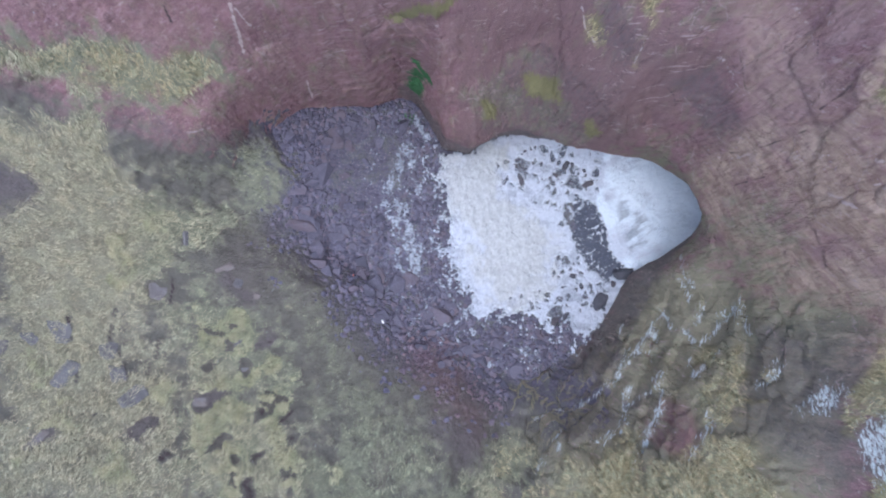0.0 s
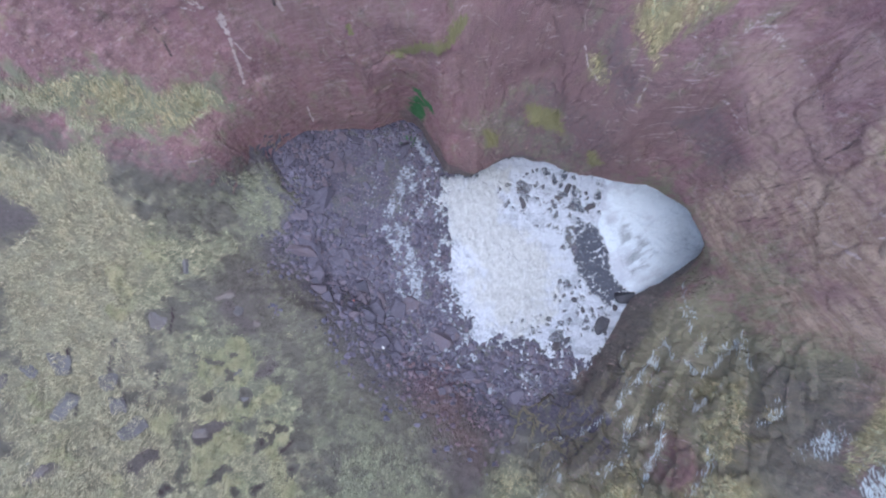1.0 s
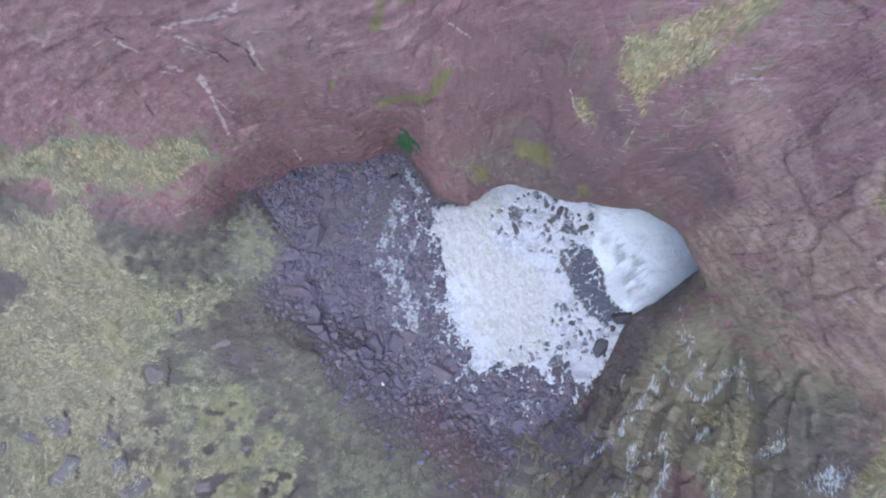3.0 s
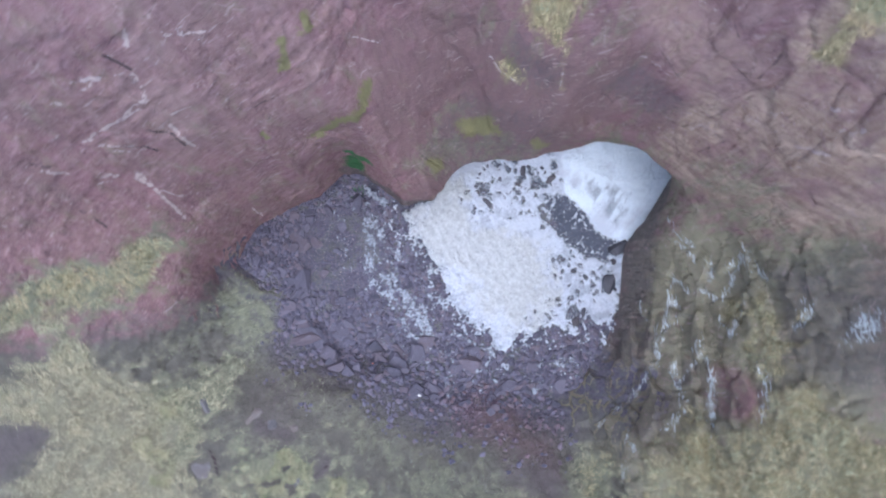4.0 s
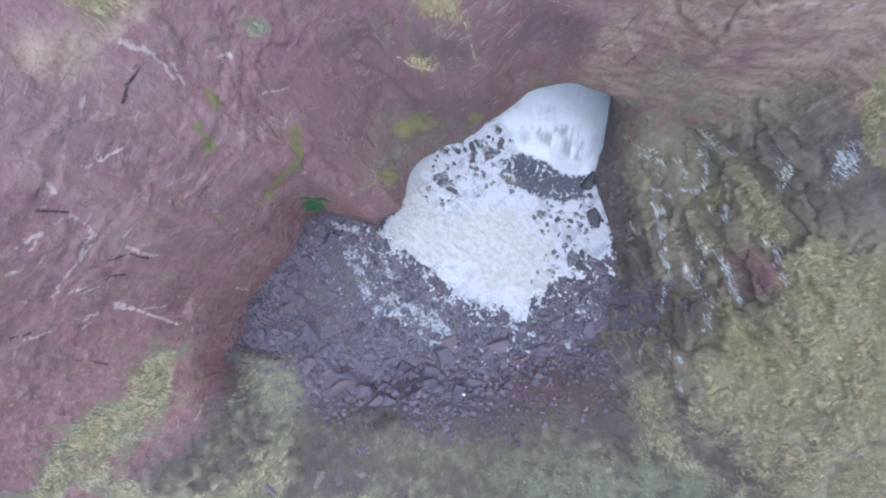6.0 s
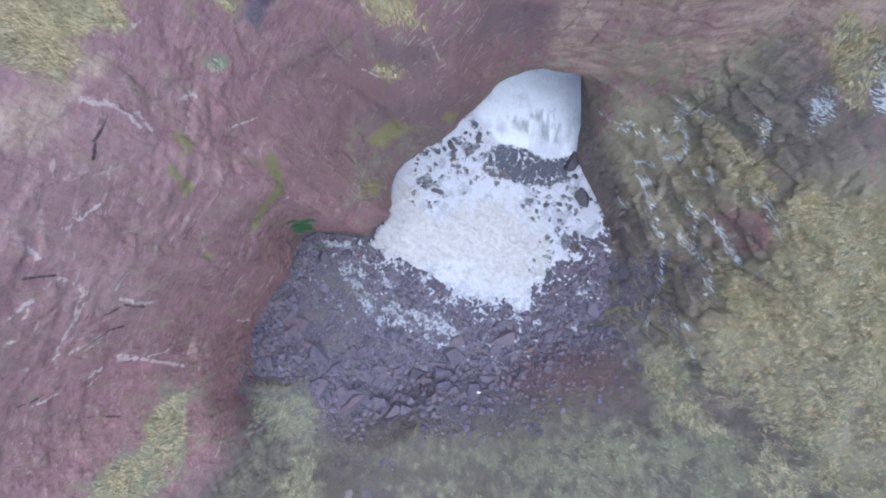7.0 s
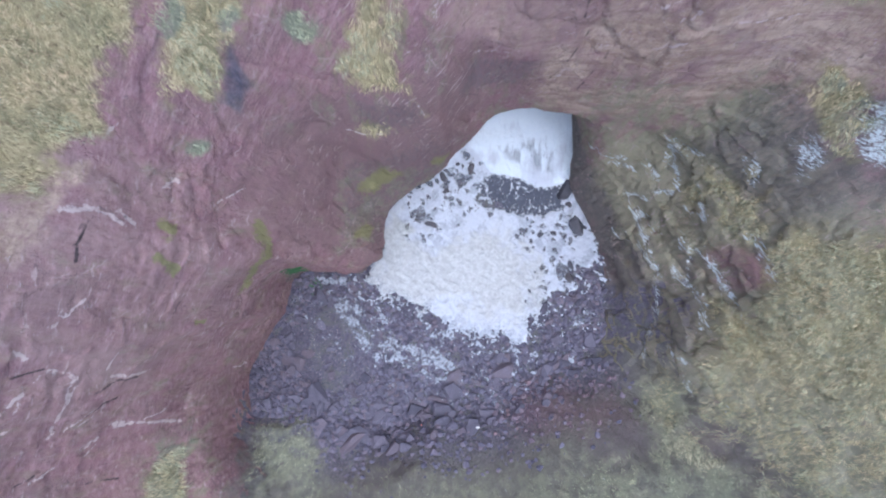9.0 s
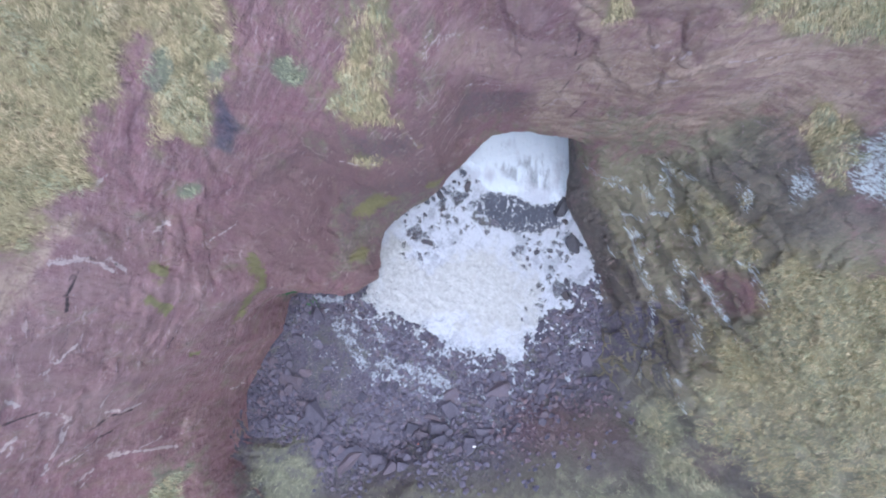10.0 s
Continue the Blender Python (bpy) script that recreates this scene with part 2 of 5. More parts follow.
    base = mix(nt, dark, base, CRACK_SHADE)
    # painted reflections: white streaks where the wet rock mirrors the sky
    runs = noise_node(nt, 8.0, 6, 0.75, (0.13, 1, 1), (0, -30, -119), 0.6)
    base = mix(nt, cover(nt, "sky_glint", runs, 2.6, 0.1), base, mix(nt, grit, (0.58, 0.65, 0.68), (0.82, 0.87, 0.88)))
    nt.links.new(base, bsdf.inputs["Base Color"])
    rough = calc(nt, "SUBTRACT", 0.88, calc(nt, "MULTIPLY", attribute(nt, "wet"), 0.35))
    nt.links.new(rough, bsdf.inputs["Roughness"])
    h = calc(nt, "ADD", calc(nt, "ADD", calc(nt, "MULTIPLY", middle, 1.2), calc(nt, "MULTIPLY", rising, bedded)), calc(nt, "ADD", fine, calc(nt, "MULTIPLY", grit, 0.35)))
    bump(nt, bsdf, h, 0.8, 0.16)
    return m


BED_TURN = (-41, -6, 0)
ROCK_A, ROCK_B, ROCK_PALE, ROCK_DARK, ROCK_OCHRE = (0.346, 0.189, 0.216), (0.280, 0.156, 0.180), (0.529, 0.351, 0.340), (0.190, 0.109, 0.119), (0.314, 0.220, 0.172)
EARTH_A, EARTH_B = (0.11, 0.096, 0.105), (0.235, 0.20, 0.205)
ROCK_LILAC, TAN_PALE = (0.47, 0.30, 0.32), (0.62, 0.49, 0.37)
TAN_A, TAN_B = (0.381, 0.274, 0.207), (0.672, 0.532, 0.414)
ALGAE_A, ALGAE_B = (0.195, 0.226, 0.148), (0.405, 0.425, 0.255)
WET_A, WET_B = (0.063, 0.069, 0.071), (0.172, 0.172, 0.164)
RED_A, RED_B = (0.27, 0.145, 0.14), (0.35, 0.20, 0.195)
PALE_A, PALE_B = (0.56, 0.44, 0.42), (0.76, 0.67, 0.64)
# colour of cracks, also of shade painted along edges and undersides
CRACK_SHADE = (0.085, 0.066, 0.068)
LIGHT = (0.50, 0.365, 0.335)
ALCOVE_A, ALCOVE_B = (0.168, 0.110, 0.116), (0.286, 0.190, 0.185)
ROCK_BROWN = (0.281, 0.194, 0.178)
ROCK_GREY = (0.286, 0.192, 0.192)
SOIL_A, SOIL_B, HAZED_A, HAZED_B = (0.13, 0.12, 0.11), (0.21, 0.20, 0.17), (0.29, 0.285, 0.22), (0.46, 0.445, 0.345)
# scree is violet; its extra blue stands in for haze over the beach
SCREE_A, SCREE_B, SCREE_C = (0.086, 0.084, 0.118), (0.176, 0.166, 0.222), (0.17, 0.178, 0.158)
TURF_A, TURF_B, TURF_C = (0.29, 0.27, 0.155), (0.45, 0.385, 0.225), (0.22, 0.175, 0.105)
LUSH_A, LUSH_B = (0.195, 0.205, 0.15), (0.335, 0.345, 0.25)
LICHEN_A, LICHEN_B = (0.21, 0.195, 0.10), (0.37, 0.34, 0.17)
MOSS_A, MOSS_B = (0.05, 0.14, 0.05), (0.10, 0.25, 0.11)
land = land_material()


def foam_material():
    m, nt, bsdf = material("sea_foam", 0.75, 0.3)
    n = noise_node(nt, 3.0, 6, 0.65)
    f = noise_node(nt, 22.0, 4, 0.7)
    white = mix(nt, n, (0.52, 0.56, 0.65), (0.65, 0.69, 0.765))
    cream = mix(nt, remap(nt, n, 0.35, 0.65), (0.475, 0.495, 0.51), (0.59, 0.613, 0.63))
    cream = mix(nt, calc(nt, "MULTIPLY", remap(nt, f, 0.5, 0.75), 0.4), cream, (0.45, 0.455, 0.45))
    blue = mix(nt, n, (0.72, 0.805, 0.90), (0.83, 0.895, 0.955))
    c = mix(nt, remap(nt, attribute(nt, "cream"), 0.05, 0.95), white, cream)
    c = mix(nt, attribute(nt, "blue"), c, blue)
    c = mix(nt, remap(nt, calc(nt, "ADD", attribute(nt, "thin"), calc(nt, "MULTIPLY", calc(nt, "SUBTRACT", f, 0.5), 0.7)), 0.15, 0.85), c, mix(nt, n, (0.11, 0.13, 0.18), (0.24, 0.28, 0.35)))
    nt.links.new(c, bsdf.inputs["Base Color"])
    froth = noise_node(nt, 7.0, 6, 0.75)
    there = calc(nt, "ADD", attribute(nt, "depth"), calc(nt, "MULTIPLY", calc(nt, "SUBTRACT", froth, 0.5), 1.15))
    nt.links.new(remap(nt, there, -0.17, 0.43), bsdf.inputs["Alpha"])
    bump(nt, bsdf, calc(nt, "ADD", n, calc(nt, "MULTIPLY", f, 0.4)), 0.9, 0.14)
    return m


def water_material():
    m, nt, bsdf = material("sea_water", 0.3, 0.3)
    n = noise_node(nt, 1.2, 5, 0.6)
    f = noise_node(nt, 6.0, 5, 0.65)
    c = mix(nt, n, (0.035, 0.04, 0.06), (0.09, 0.10, 0.14))
    nt.links.new(mix(nt, remap(nt, f, 0.55, 0.8), c, (0.30, 0.34, 0.42)), bsdf.inputs["Base Color"])
    bump(nt, bsdf, calc(nt, "ADD", n, f), 0.5, 0.15)
    return m


def stone_material(name, dark, light, wet=0.0):
    m, nt, bsdf = material(name, 0.8 - 0.35 * wet, 0.3)
    info = nt.nodes.new("ShaderNodeObjectInfo")
    geo = nt.nodes.new("ShaderNodeNewGeometry")
    rnd = calc(nt, "FRACT", calc(nt, "ADD", info.outputs["Random"], geo.outputs["Random Per Island"]))
    n, f = noise_node(nt, 2.5, 5, 0.6), noise_node(nt, 20.0, 4, 0.7)
    c = mix(nt, rnd, dark, light)
    other = calc(nt, "FRACT", calc(nt, "MULTIPLY", rnd, 7.31))
    c = mix(nt, calc(nt, "MULTIPLY", remap(nt, other, 0.55, 0.95), 0.7), c, (light[0] * 1.15, light[1] * 0.98, light[2] * 0.86))
    c = mix(nt, calc(nt, "MULTIPLY", remap(nt, n, 0.45, 0.7), 0.5), c, (light[0] * 1.15, light[1] * 1.15, light[2] * 1.2))
    c = mix(nt, calc(nt, "MULTIPLY", remap(nt, f, 0.55, 0.3), 0.5), c, (dark[0] * 0.7, dark[1] * 0.7, dark[2] * 0.7))
    nt.links.new(c, bsdf.inputs["Base Color"])
    bump(nt, bsdf, calc(nt, "ADD", n, f), 0.5, 0.05)
    return m


def blade_material(name, a, b, c):
    m, nt, bsdf = material(name, 0.7, 0.2)
    geo = nt.nodes.new("ShaderNodeNewGeometry")
    n = noise_node(nt, 0.7, 6, 0.65)
    clumps = noise_node(nt, 2.2, 6, 0.7)
    col = mix(nt, geo.outputs["Random Per Island"], a, b)
    col = mix(nt, calc(nt, "MULTIPLY", remap(nt, n, 0.44, 0.60), 0.75), col, c)
    col = mix(nt, calc(nt, "MULTIPLY", remap(nt, clumps, 0.50, 0.66), 0.58), col, (c[0] * 0.76, c[1] * 0.68, c[2] * 0.64))
    col = mix(nt, calc(nt, "MULTIPLY", remap(nt, clumps, 0.48, 0.34), 0.6), col, (b[0], b[1] * 0.97, b[2] * 0.95))
    nt.links.new(col, bsdf.inputs["Base Color"])
    return m


foam_mat, water_mat = foam_material(), water_material()
# beach stones: their own violet, pushed bluer to paint in the haze
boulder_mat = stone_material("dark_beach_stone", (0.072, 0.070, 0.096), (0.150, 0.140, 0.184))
weathered_mat = stone_material("weathered_grey_stone", (0.15, 0.145, 0.155), (0.235, 0.23, 0.235))
wet_mat = stone_material("wet_rock", (0.055, 0.056, 0.07), (0.10, 0.10, 0.12), 1.0)
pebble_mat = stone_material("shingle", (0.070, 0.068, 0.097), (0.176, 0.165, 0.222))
# near-white stone colour that paints glints on the beach
glint_speck_mat = stone_material("glint_speck", (0.24, 0.24, 0.27), (0.50, 0.50, 0.55))
red_pebble_mat = stone_material("red_shingle", (0.10, 0.080, 0.102), (0.20, 0.158, 0.192))
straw_mat = blade_material("dry_grass", (0.47, 0.395, 0.23), (0.82, 0.695, 0.465), (0.54, 0.49, 0.29))
# blades greyer than the straw to stand in for haze over the slope
hazed_turf_mat = blade_material("hazed_turf_grass", (0.40, 0.375, 0.255), (0.77, 0.715, 0.515), (0.48, 0.47, 0.335))
lush_mat = blade_material("green_grass", (0.28, 0.30, 0.20), (0.60, 0.61, 0.415), (0.39, 0.425, 0.295))
lime_mat = blade_material("yellow_green_grass", (0.36, 0.36, 0.225), (0.72, 0.69, 0.47), (0.42, 0.44, 0.28))

# ---- the land: profiles round the cove ----
# angle round the centre of the cove: radius at the foot, then at the heights of HEIGHTS
CENTRE = np.array((3.0, 4.0))
HEIGHTS = (3, 8, 13, 18, 23, 28, 34)
EAST = {
    6: (17.3, 13.6, 11.3, 11.4, 11.9, 12.6, 13.0, 14.0), 14: (16.7, 13.2, 11.0, 11.2, 11.4, 11.7, 12.1, 13.2), 24: (14.9, 11.3, 10.5, 10.5, 10.8, 11.0, 11.4, 12.6),
    33: (12.6, 9.3, 9.2, 9.7, 10.5, 11.5, 12.3, 13.3), 42: (10.4, 8.1, 8.1, 8.5, 9.2, 10.6, 12.3, 13.8),
    332: (9.7, 11.3, 13.3, 14.4, 15.4, 16.5, 18.0, 21.0), 345: (10.3, 11.4, 13.4, 13.9, 14.4, 15.0, 15.8, 17.5), 351: (10.6, 11.4, 12.8, 13.1, 13.3, 13.7, 14.4, 15.8), 357: (12.7, 12.2, 12.2, 12.1, 12.1, 12.5, 13.2, 14.5),
}
NORTH = {
    50: (9.7, 7.65, 7.8, 8.4, 9.2, 10.6, 12.3, 14.3), 58: (9.0, 7.5, 7.8, 8.4, 9.3, 10.8, 12.5, 15.0), 72: (8.2, 7.1, 8.1, 9.4, 10.0, 10.5, 11.7, 13.6), 92: (6.4, 5.7, 7.1, 8.5, 9.8, 10.9, 12.2, 14.2),
    106: (6.9, 7.0, 7.6, 8.4, 9.4, 10.6, 11.8, 13.8), 109: (10.4, 10.2, 9.8, 9.4, 9.7, 10.7, 12.0, 14.1), 113: (11.3, 11.0, 10.6, 10.0, 10.2, 11.2, 12.3, 14.5), 124: (11.6, 11.2, 10.9, 11.0, 11.7, 12.7, 13.8, 16.3),
    132: (12.8, 12.5, 12.8, 13.3, 13.9, 14.7, 15.8, 19.0), 140: (14.2, 14.1, 14.3, 15.0, 16.3, 18.2, 21.0, 25.0),
}
WEST = {
    150: (14.6, 15.2, 15.7, 18.5, 21.5, 24.0, 27.0, 32.0), 160: (10.5, 14.5, 16.3, 21.0, 24.0, 27.0, 30.0, 36.0), 171: (10.5, 15.0, 19.5, 25.5, 30.0, 35.0, 40.0, 47.0),
    195: (7.0, 10.5, 20.0, 27.0, 33.0, 38.0, 43.0, 50.0), 212: (6.0, 10.5, 17.0, 23.0, 29.0, 34.0, 39.0, 47.0), 240: (6.0, 9.8, 15.5, 21.0, 26.0, 31.0, 36.0, 44.0),
}
SOUTH = {
    260: (6.2, 9.3, 15.0, 20.5, 25.5, 30.0, 35.0, 42.0), 275: (7.5, 11.5, 15.8, 19.5, 24.0, 28.0, 32.0, 38.0), 290: (9.0, 10.9, 13.2, 17.2, 21.5, 25.5, 29.5, 36.0),
    303: (8.9, 11.2, 13.0, 14.8, 18.5, 22.0, 26.0, 32.0), 318: (9.5, 10.8, 12.7, 14.8, 17.5, 20.0, 23.0, 28.0),
}


def floor_height(x, y):
    """The bed of the cove: a shingle beach that falls eastward under the sea."""
    z = -1.6 - 0.2 * (x - 1.0) + 0.2 * np.maximum(0, 3.0 - y) + 0.22 * np.maximum(0, 0.6 - y) - 0.25 * np.maximum(0, y - 8.5) + 0.4 * np.maximum(0, -6.2 - x)
    return np.maximum(z, -5.0)


NT, NF, NW, NP = 1400, 84, 330, 26
table = {**EAST, **NORTH, **WEST, **SOUTH}
angles = np.array(sorted(table), float)
radii = np.array([table[a] for a in sorted(table)])
theta = np.arange(NT) * 360.0 / NT
wide = np.concatenate([angles - 360, angles, angles + 360])
reach = int(round(0.7 / 360 * NT))
kernel = np.exp(-0.5 * (np.arange(-3 * reach, 3 * reach + 1) / reach) ** 2)
kernel /= kernel.sum()
rings = []
for k in range(radii.shape[1]):
    raw = np.interp(theta, wide, np.tile(radii[:, k], 3))
    sigma = kernel
    rings.append(np.convolve(np.concatenate([raw[-3 * reach:], raw, raw[:3 * reach]]), sigma, "valid"))
rings = np.array(rings)                        # level, angle
ct, st = np.cos(np.radians(theta)), np.sin(np.radians(theta))
foot_x, foot_y = CENTRE[0] + rings[0] * ct, CENTRE[1] + rings[0] * st
key_r = [rings[0], *rings[1:]]
key_z = [floor_height(foot_x, foot_y), *[np.full(NT, float(h)) for h in HEIGHTS]]
for out_by, z in ((3, 35.2), (9, 36.5), (25, 38.0), (80, 36.0), (300, 30.0), (1000, 24.0), (2400, 20.0)):
    key_r.append(rings[-1] + out_by)
    key_z.append(np.full(NT, z))
key_r, key_z = np.array(key_r), np.array(key_z)
R = np.zeros((NT, NF + NW + NP))
Z = np.zeros_like(R)
nk = len(HEIGHTS) + 1
for i in range(NT):
    inner = np.linspace(0.02, 1, NF, endpoint=False) * rings[0][i]
    R[i, :NF] = inner
    Z[i, :NF] = floor_height(CENTRE[0] + inner * ct[i], CENTRE[1] + inner * st[i])
    r, z = key_r[:nk, i], key_z[:nk, i]
    s = np.concatenate([[0], np.cumsum(np.hypot(np.diff(r), np.diff(z)))])
    # a smoothed polyline
    t = np.linspace(0, s[-1], 160)
    rr, zz = np.interp(t, s, r), np.interp(t, s, z)
    for _ in range(3):
        rr[1:-1] = (rr[:-2] + 2 * rr[1:-1] + rr[2:]) / 4
        zz[1:-1] = (zz[:-2] + 2 * zz[1:-1] + zz[2:]) / 4
    t2 = np.linspace(0, s[-1], NW)
    R[i, NF:NF + NW], Z[i, NF:NF + NW] = np.interp(t2, t, rr), np.interp(t2, t, zz)
    u = np.linspace(0, 1, NP + 1)[1:] * 7
    R[i, NF + NW:], Z[i, NF + NW:] = np.interp(u, np.arange(8), key_r[nk - 1:, i]), np.interp(u, np.arange(8), key_z[nk - 1:, i])
P = np.stack([CENTRE[0] + R * ct[:, None], CENTRE[1] + R * st[:, None], Z], -1)
ND = P.shape[1]


def grid_normals(P):
    du = np.roll(P, -1, 0) - np.roll(P, 1, 0)
    dv = np.gradient(P, axis=1)
    n = np.cross(du, dv)
    return n / np.maximum(np.linalg.norm(n, axis=-1, keepdims=True), 1e-9)


N = grid_normals(P)
if N[0, 5, 2] < 0:
    N = -N
flat = P.reshape(-1, 3)
steep = 1 - smooth(0.55, 0.85, N[..., 2].ravel())
part_of = np.tile(np.repeat((0, 1, 2), (NF, NW, NP)), (NT, 1)).ravel()
on_wall = np.where(part_of == 1, 1.0, 0.0)
ramp = np.tile(np.clip((np.arange(ND) - NF) / 5.0, 0, 1) * np.clip((NF + NW + 6 - np.arange(ND)) / 12.0, 0, 1), NT)
# joints cut the rock into slightly leaning slabs, stretched in height to suit the overhead view
bed = Euler([radians(a) for a in (-14, -16, 0)]).to_matrix()
B = flat @ np.array(bed)
warp = np.stack([fbm(flat * 0.25 + k * 31.0, 3, 40 + k) for k in range(3)], 1) - 0.5
warp2 = np.stack([fbm(flat * 1.3 + k * 13.0, 3, 50 + k) for k in range(3)], 1) - 0.5
block, border, slab = cells((B + 1.0 * warp + 0.3 * warp2) * (0.30, 0.30, 0.16), 3)
slab = slab * smooth(0.0, 0.09, border)
block2, border2, slab2 = cells((B + 0.6 * warp + 0.25 * warp2) * (0.9, 0.9, 0.45), 5)
slab2 = slab2 * smooth(0.0, 0.12, border2)
block, block2 = 0.5 + (block - 0.5) * smooth(0.0, 0.09, border), 0.5 + (block2 - 0.5) * smooth(0.0, 0.12, border2)
big = fbm(flat * 0.16 * (1, 1, 0.5), 4, 1) - 0.5
mid = fbm(flat * 0.7 * (1, 1, 0.28), 5, 7, 0.58) - 0.5
ledge, ledge_edge, ledge_tilt = cells((flat + 0.6 * warp2) @ np.array(Euler((0, radians(-30), radians(-119))).to_matrix()) * (0.35, 0.9, 0.9), 9)
ledges = 0.5 * (ledge - 0.5) + 0.45 * ledge_tilt - 0.10 * smooth(0.1, 0.0, ledge_edge)
# thin broken beds: they climb eastward in the north wall and run along the east wall
def beds_of(turn, seed):
    q = (flat + 0.35 * warp2) @ np.array(Euler([radians(a) for a in turn]).to_matrix()) * (0.35, 1.5, 1.5)
    ridge = 1 - 2 * np.abs(fbm(q, 4, seed, 0.55) - 0.5)
    chip, chip_edge, chip_tilt = cells(q * (1.2, 0.9, 0.9), seed + 3)
    return 0.32 * (ridge - 0.8) + (0.26 * (chip - 0.5) + 0.6 * chip_tilt) * smooth(0.0, 0.1, chip_edge)


eastward = smooth(40, 20, np.where(np.repeat(theta, ND) > 180, 0, np.repeat(theta, ND))) * (1 - smooth(180, 181, np.repeat(theta, ND)) * smooth(318, 312, np.repeat(theta, ND)))
thin_beds = beds_of((0, -43, -13), 71) * (1 - eastward) + beds_of((0, -16, -58), 75) * eastward
rough = smooth(0.42, 0.62, fbm(flat * 0.2, 3, 12))
turn_to = np.repeat(theta, ND)
alcove = smooth(24, 36, turn_to) * smooth(106, 96, turn_to) * smooth(24, 16, flat[:, 2])
relief = steep * (0.22 * slab * (1 - 0.6 * eastward) + 0.14 * slab2 * rough + 0.12 * (block - 0.5) + 0.10 * rough * (block2 - 0.5) - 0.06 * smooth(0.04, 0.0, border) * rough ) + 0.38 * (1 - 0.6 * eastward) * (1 - 0.8 * alcove) * steep * thin_beds * smooth(0.35, 0.6, fbm(flat * 0.14, 3, 66)) + 0.6 * big + (0.42 + 0.03 * steep) * mid
relief = relief + 0.95 * ledges * smooth(272, 290, turn_to) * smooth(350, 338, turn_to) * smooth(-3.0, -0.5, flat[:, 2]) * smooth(17, 13, flat[:, 2])
relief = np.where(part_of == 1, relief * ramp, np.where(part_of == 0, 0.25 * mid, 0.8 * big))
edge = np.tile(np.clip((NF - np.arange(ND)) / 6.0, 0, 1), NT)
relief = np.where(part_of == 0, relief * edge, relief)
flat = flat + N.reshape(-1, 3) * relief[:, None]

P = flat.reshape(NT, ND, 3)
N = grid_normals(P)
if N[0, 5, 2] < 0:
    N = -N
up = N[..., 2].ravel()
facing = N.reshape(-1, 3)

# ---- what covers the land ----
ang = np.repeat(theta, ND)
height = flat[:, 2]
jit = 0.9 * (np.stack([fbm(flat * (0.9, 0.9, 0.3) + 9 * k, 3, 60 + k) for k in range(3)], 1) - 0.5)
W = flat + 1.2 * jit


def sector(a, b, soft=6.0):
    d = (ang - a) % 360
    span = (b - a) % 360
    return smooth(-soft, soft, np.where(d > span + (360 - span) / 2, d - 360, d)) * smooth(-soft, soft, span - np.where(d > span + (360 - span) / 2, d - 360, d))


n_a, n_b = fbm(flat * 0.3, 4, 80), fbm(flat * (1.1, 1.1, 0.35), 4, 85)
side = np.where(ang > 262, ang - 360, ang)
unit = 0.24                                   # metres round the cove for a degree
face_u, face_v = unit * side + jit[:, 0], W[:, 2]


def plan(poly, soft=1.4):
    """A patch given by its outline in plan."""
    return np.clip(0.5 + 0.5 * inside(W[:, 0], W[:, 1], poly) / soft + 0.5 * (n_b - 0.5), 0, 1)


def face(poly, soft=1.0):
    """A patch of a cliff given by angles and heights."""
    return np.clip(0.5 + 0.5 * inside(face_u, face_v, [(unit * a, h) for a, h in poly]) / soft + 0.4 * (n_b - 0.5), 0, 1) * (part_of > 0)


def most(*masks):
    return np.maximum.reduce(masks)


north, east, south, west = sector(30, 150), sector(322, 30), sector(268, 322), sector(152, 268)
# grass on the slopes, ledges and tops
g_west = plan([(-21.0, 9.1), (-17.4, 9.8), (-16.1, 10.0), (-16.5, 7.9), (-14.6, 6.9), (-13.7, 6.8), (-11.6, 6.8), (-11.5, 5.1), (-12.1, 3.4), (-13.4, 3.1), (-14.4, 2.2), (-15.2, 0.7), (-16.4, 0.5), (-16.9, -1.2), (-16.2, -2.4), (-13.4, -3.1), (-12.0, -7.2), (-11.7, -9.0), (-19.9, -7.8)])
g_west2 = plan([(-13.2, 0.3), (-10.8, 1.5), (-9.0, 0.2), (-8.1, -1.4), (-7.0, -3.6), (-7.1, -5.8), (-5.9, -9.8), (-11.7, -9.0), (-13.1, -3.1), (-13.1, -1.4)])
g_south = plan([(15.0, -9.3), (14.3, -7.4), (14.3, -6.2), (13.3, -6.1), (12.0, -7.2), (11.1, -7.3), (9.7, -8.3), (8.1, -8.2), (6.8, -8.6), (5.6, -9.6), (5.7, -10.8), (4.5, -12.6), (4.1, -14.0), (3.4, -14.9), (2.7, -16.1), (4.5, -17.6)])
g_south2 = plan([(4.0, -7.3), (5.6, -7.4), (6.2, -7.9), (5.0, -9.4), (3.0, -9.5), (2.6, -8.3)])
g_south3 = plan([(15.7, -2.0), (15.1, -4.3), (14.0, -6.0), (12.3, -6.1), (12.4, -5.1), (13.4, -3.3), (14.6, -2.1)])
g_ledge = face([(160, 17.0), (157, 15.2), (155, 15.0), (151, 13.2), (151, 12.2), (146, 11.1), (146, 8.0), (149, 8.3), (156, 9.0), (160, 9.4), (159, 10.2), (162, 11.7), (160, 12.8), (162, 13.4), (163, 15.3)])
g_tuft = face([(-23, 19.0), (-25, 21.8), (-28, 20.8), (-32, 18.2), (-33, 17.1), (-29, 18.2)])
g_tuft2 = face([(-26, 18.6), (-20, 21.3), (-28, 21.3), (-29, 19.1), (-35, 18.1), (-34, 17.2)])
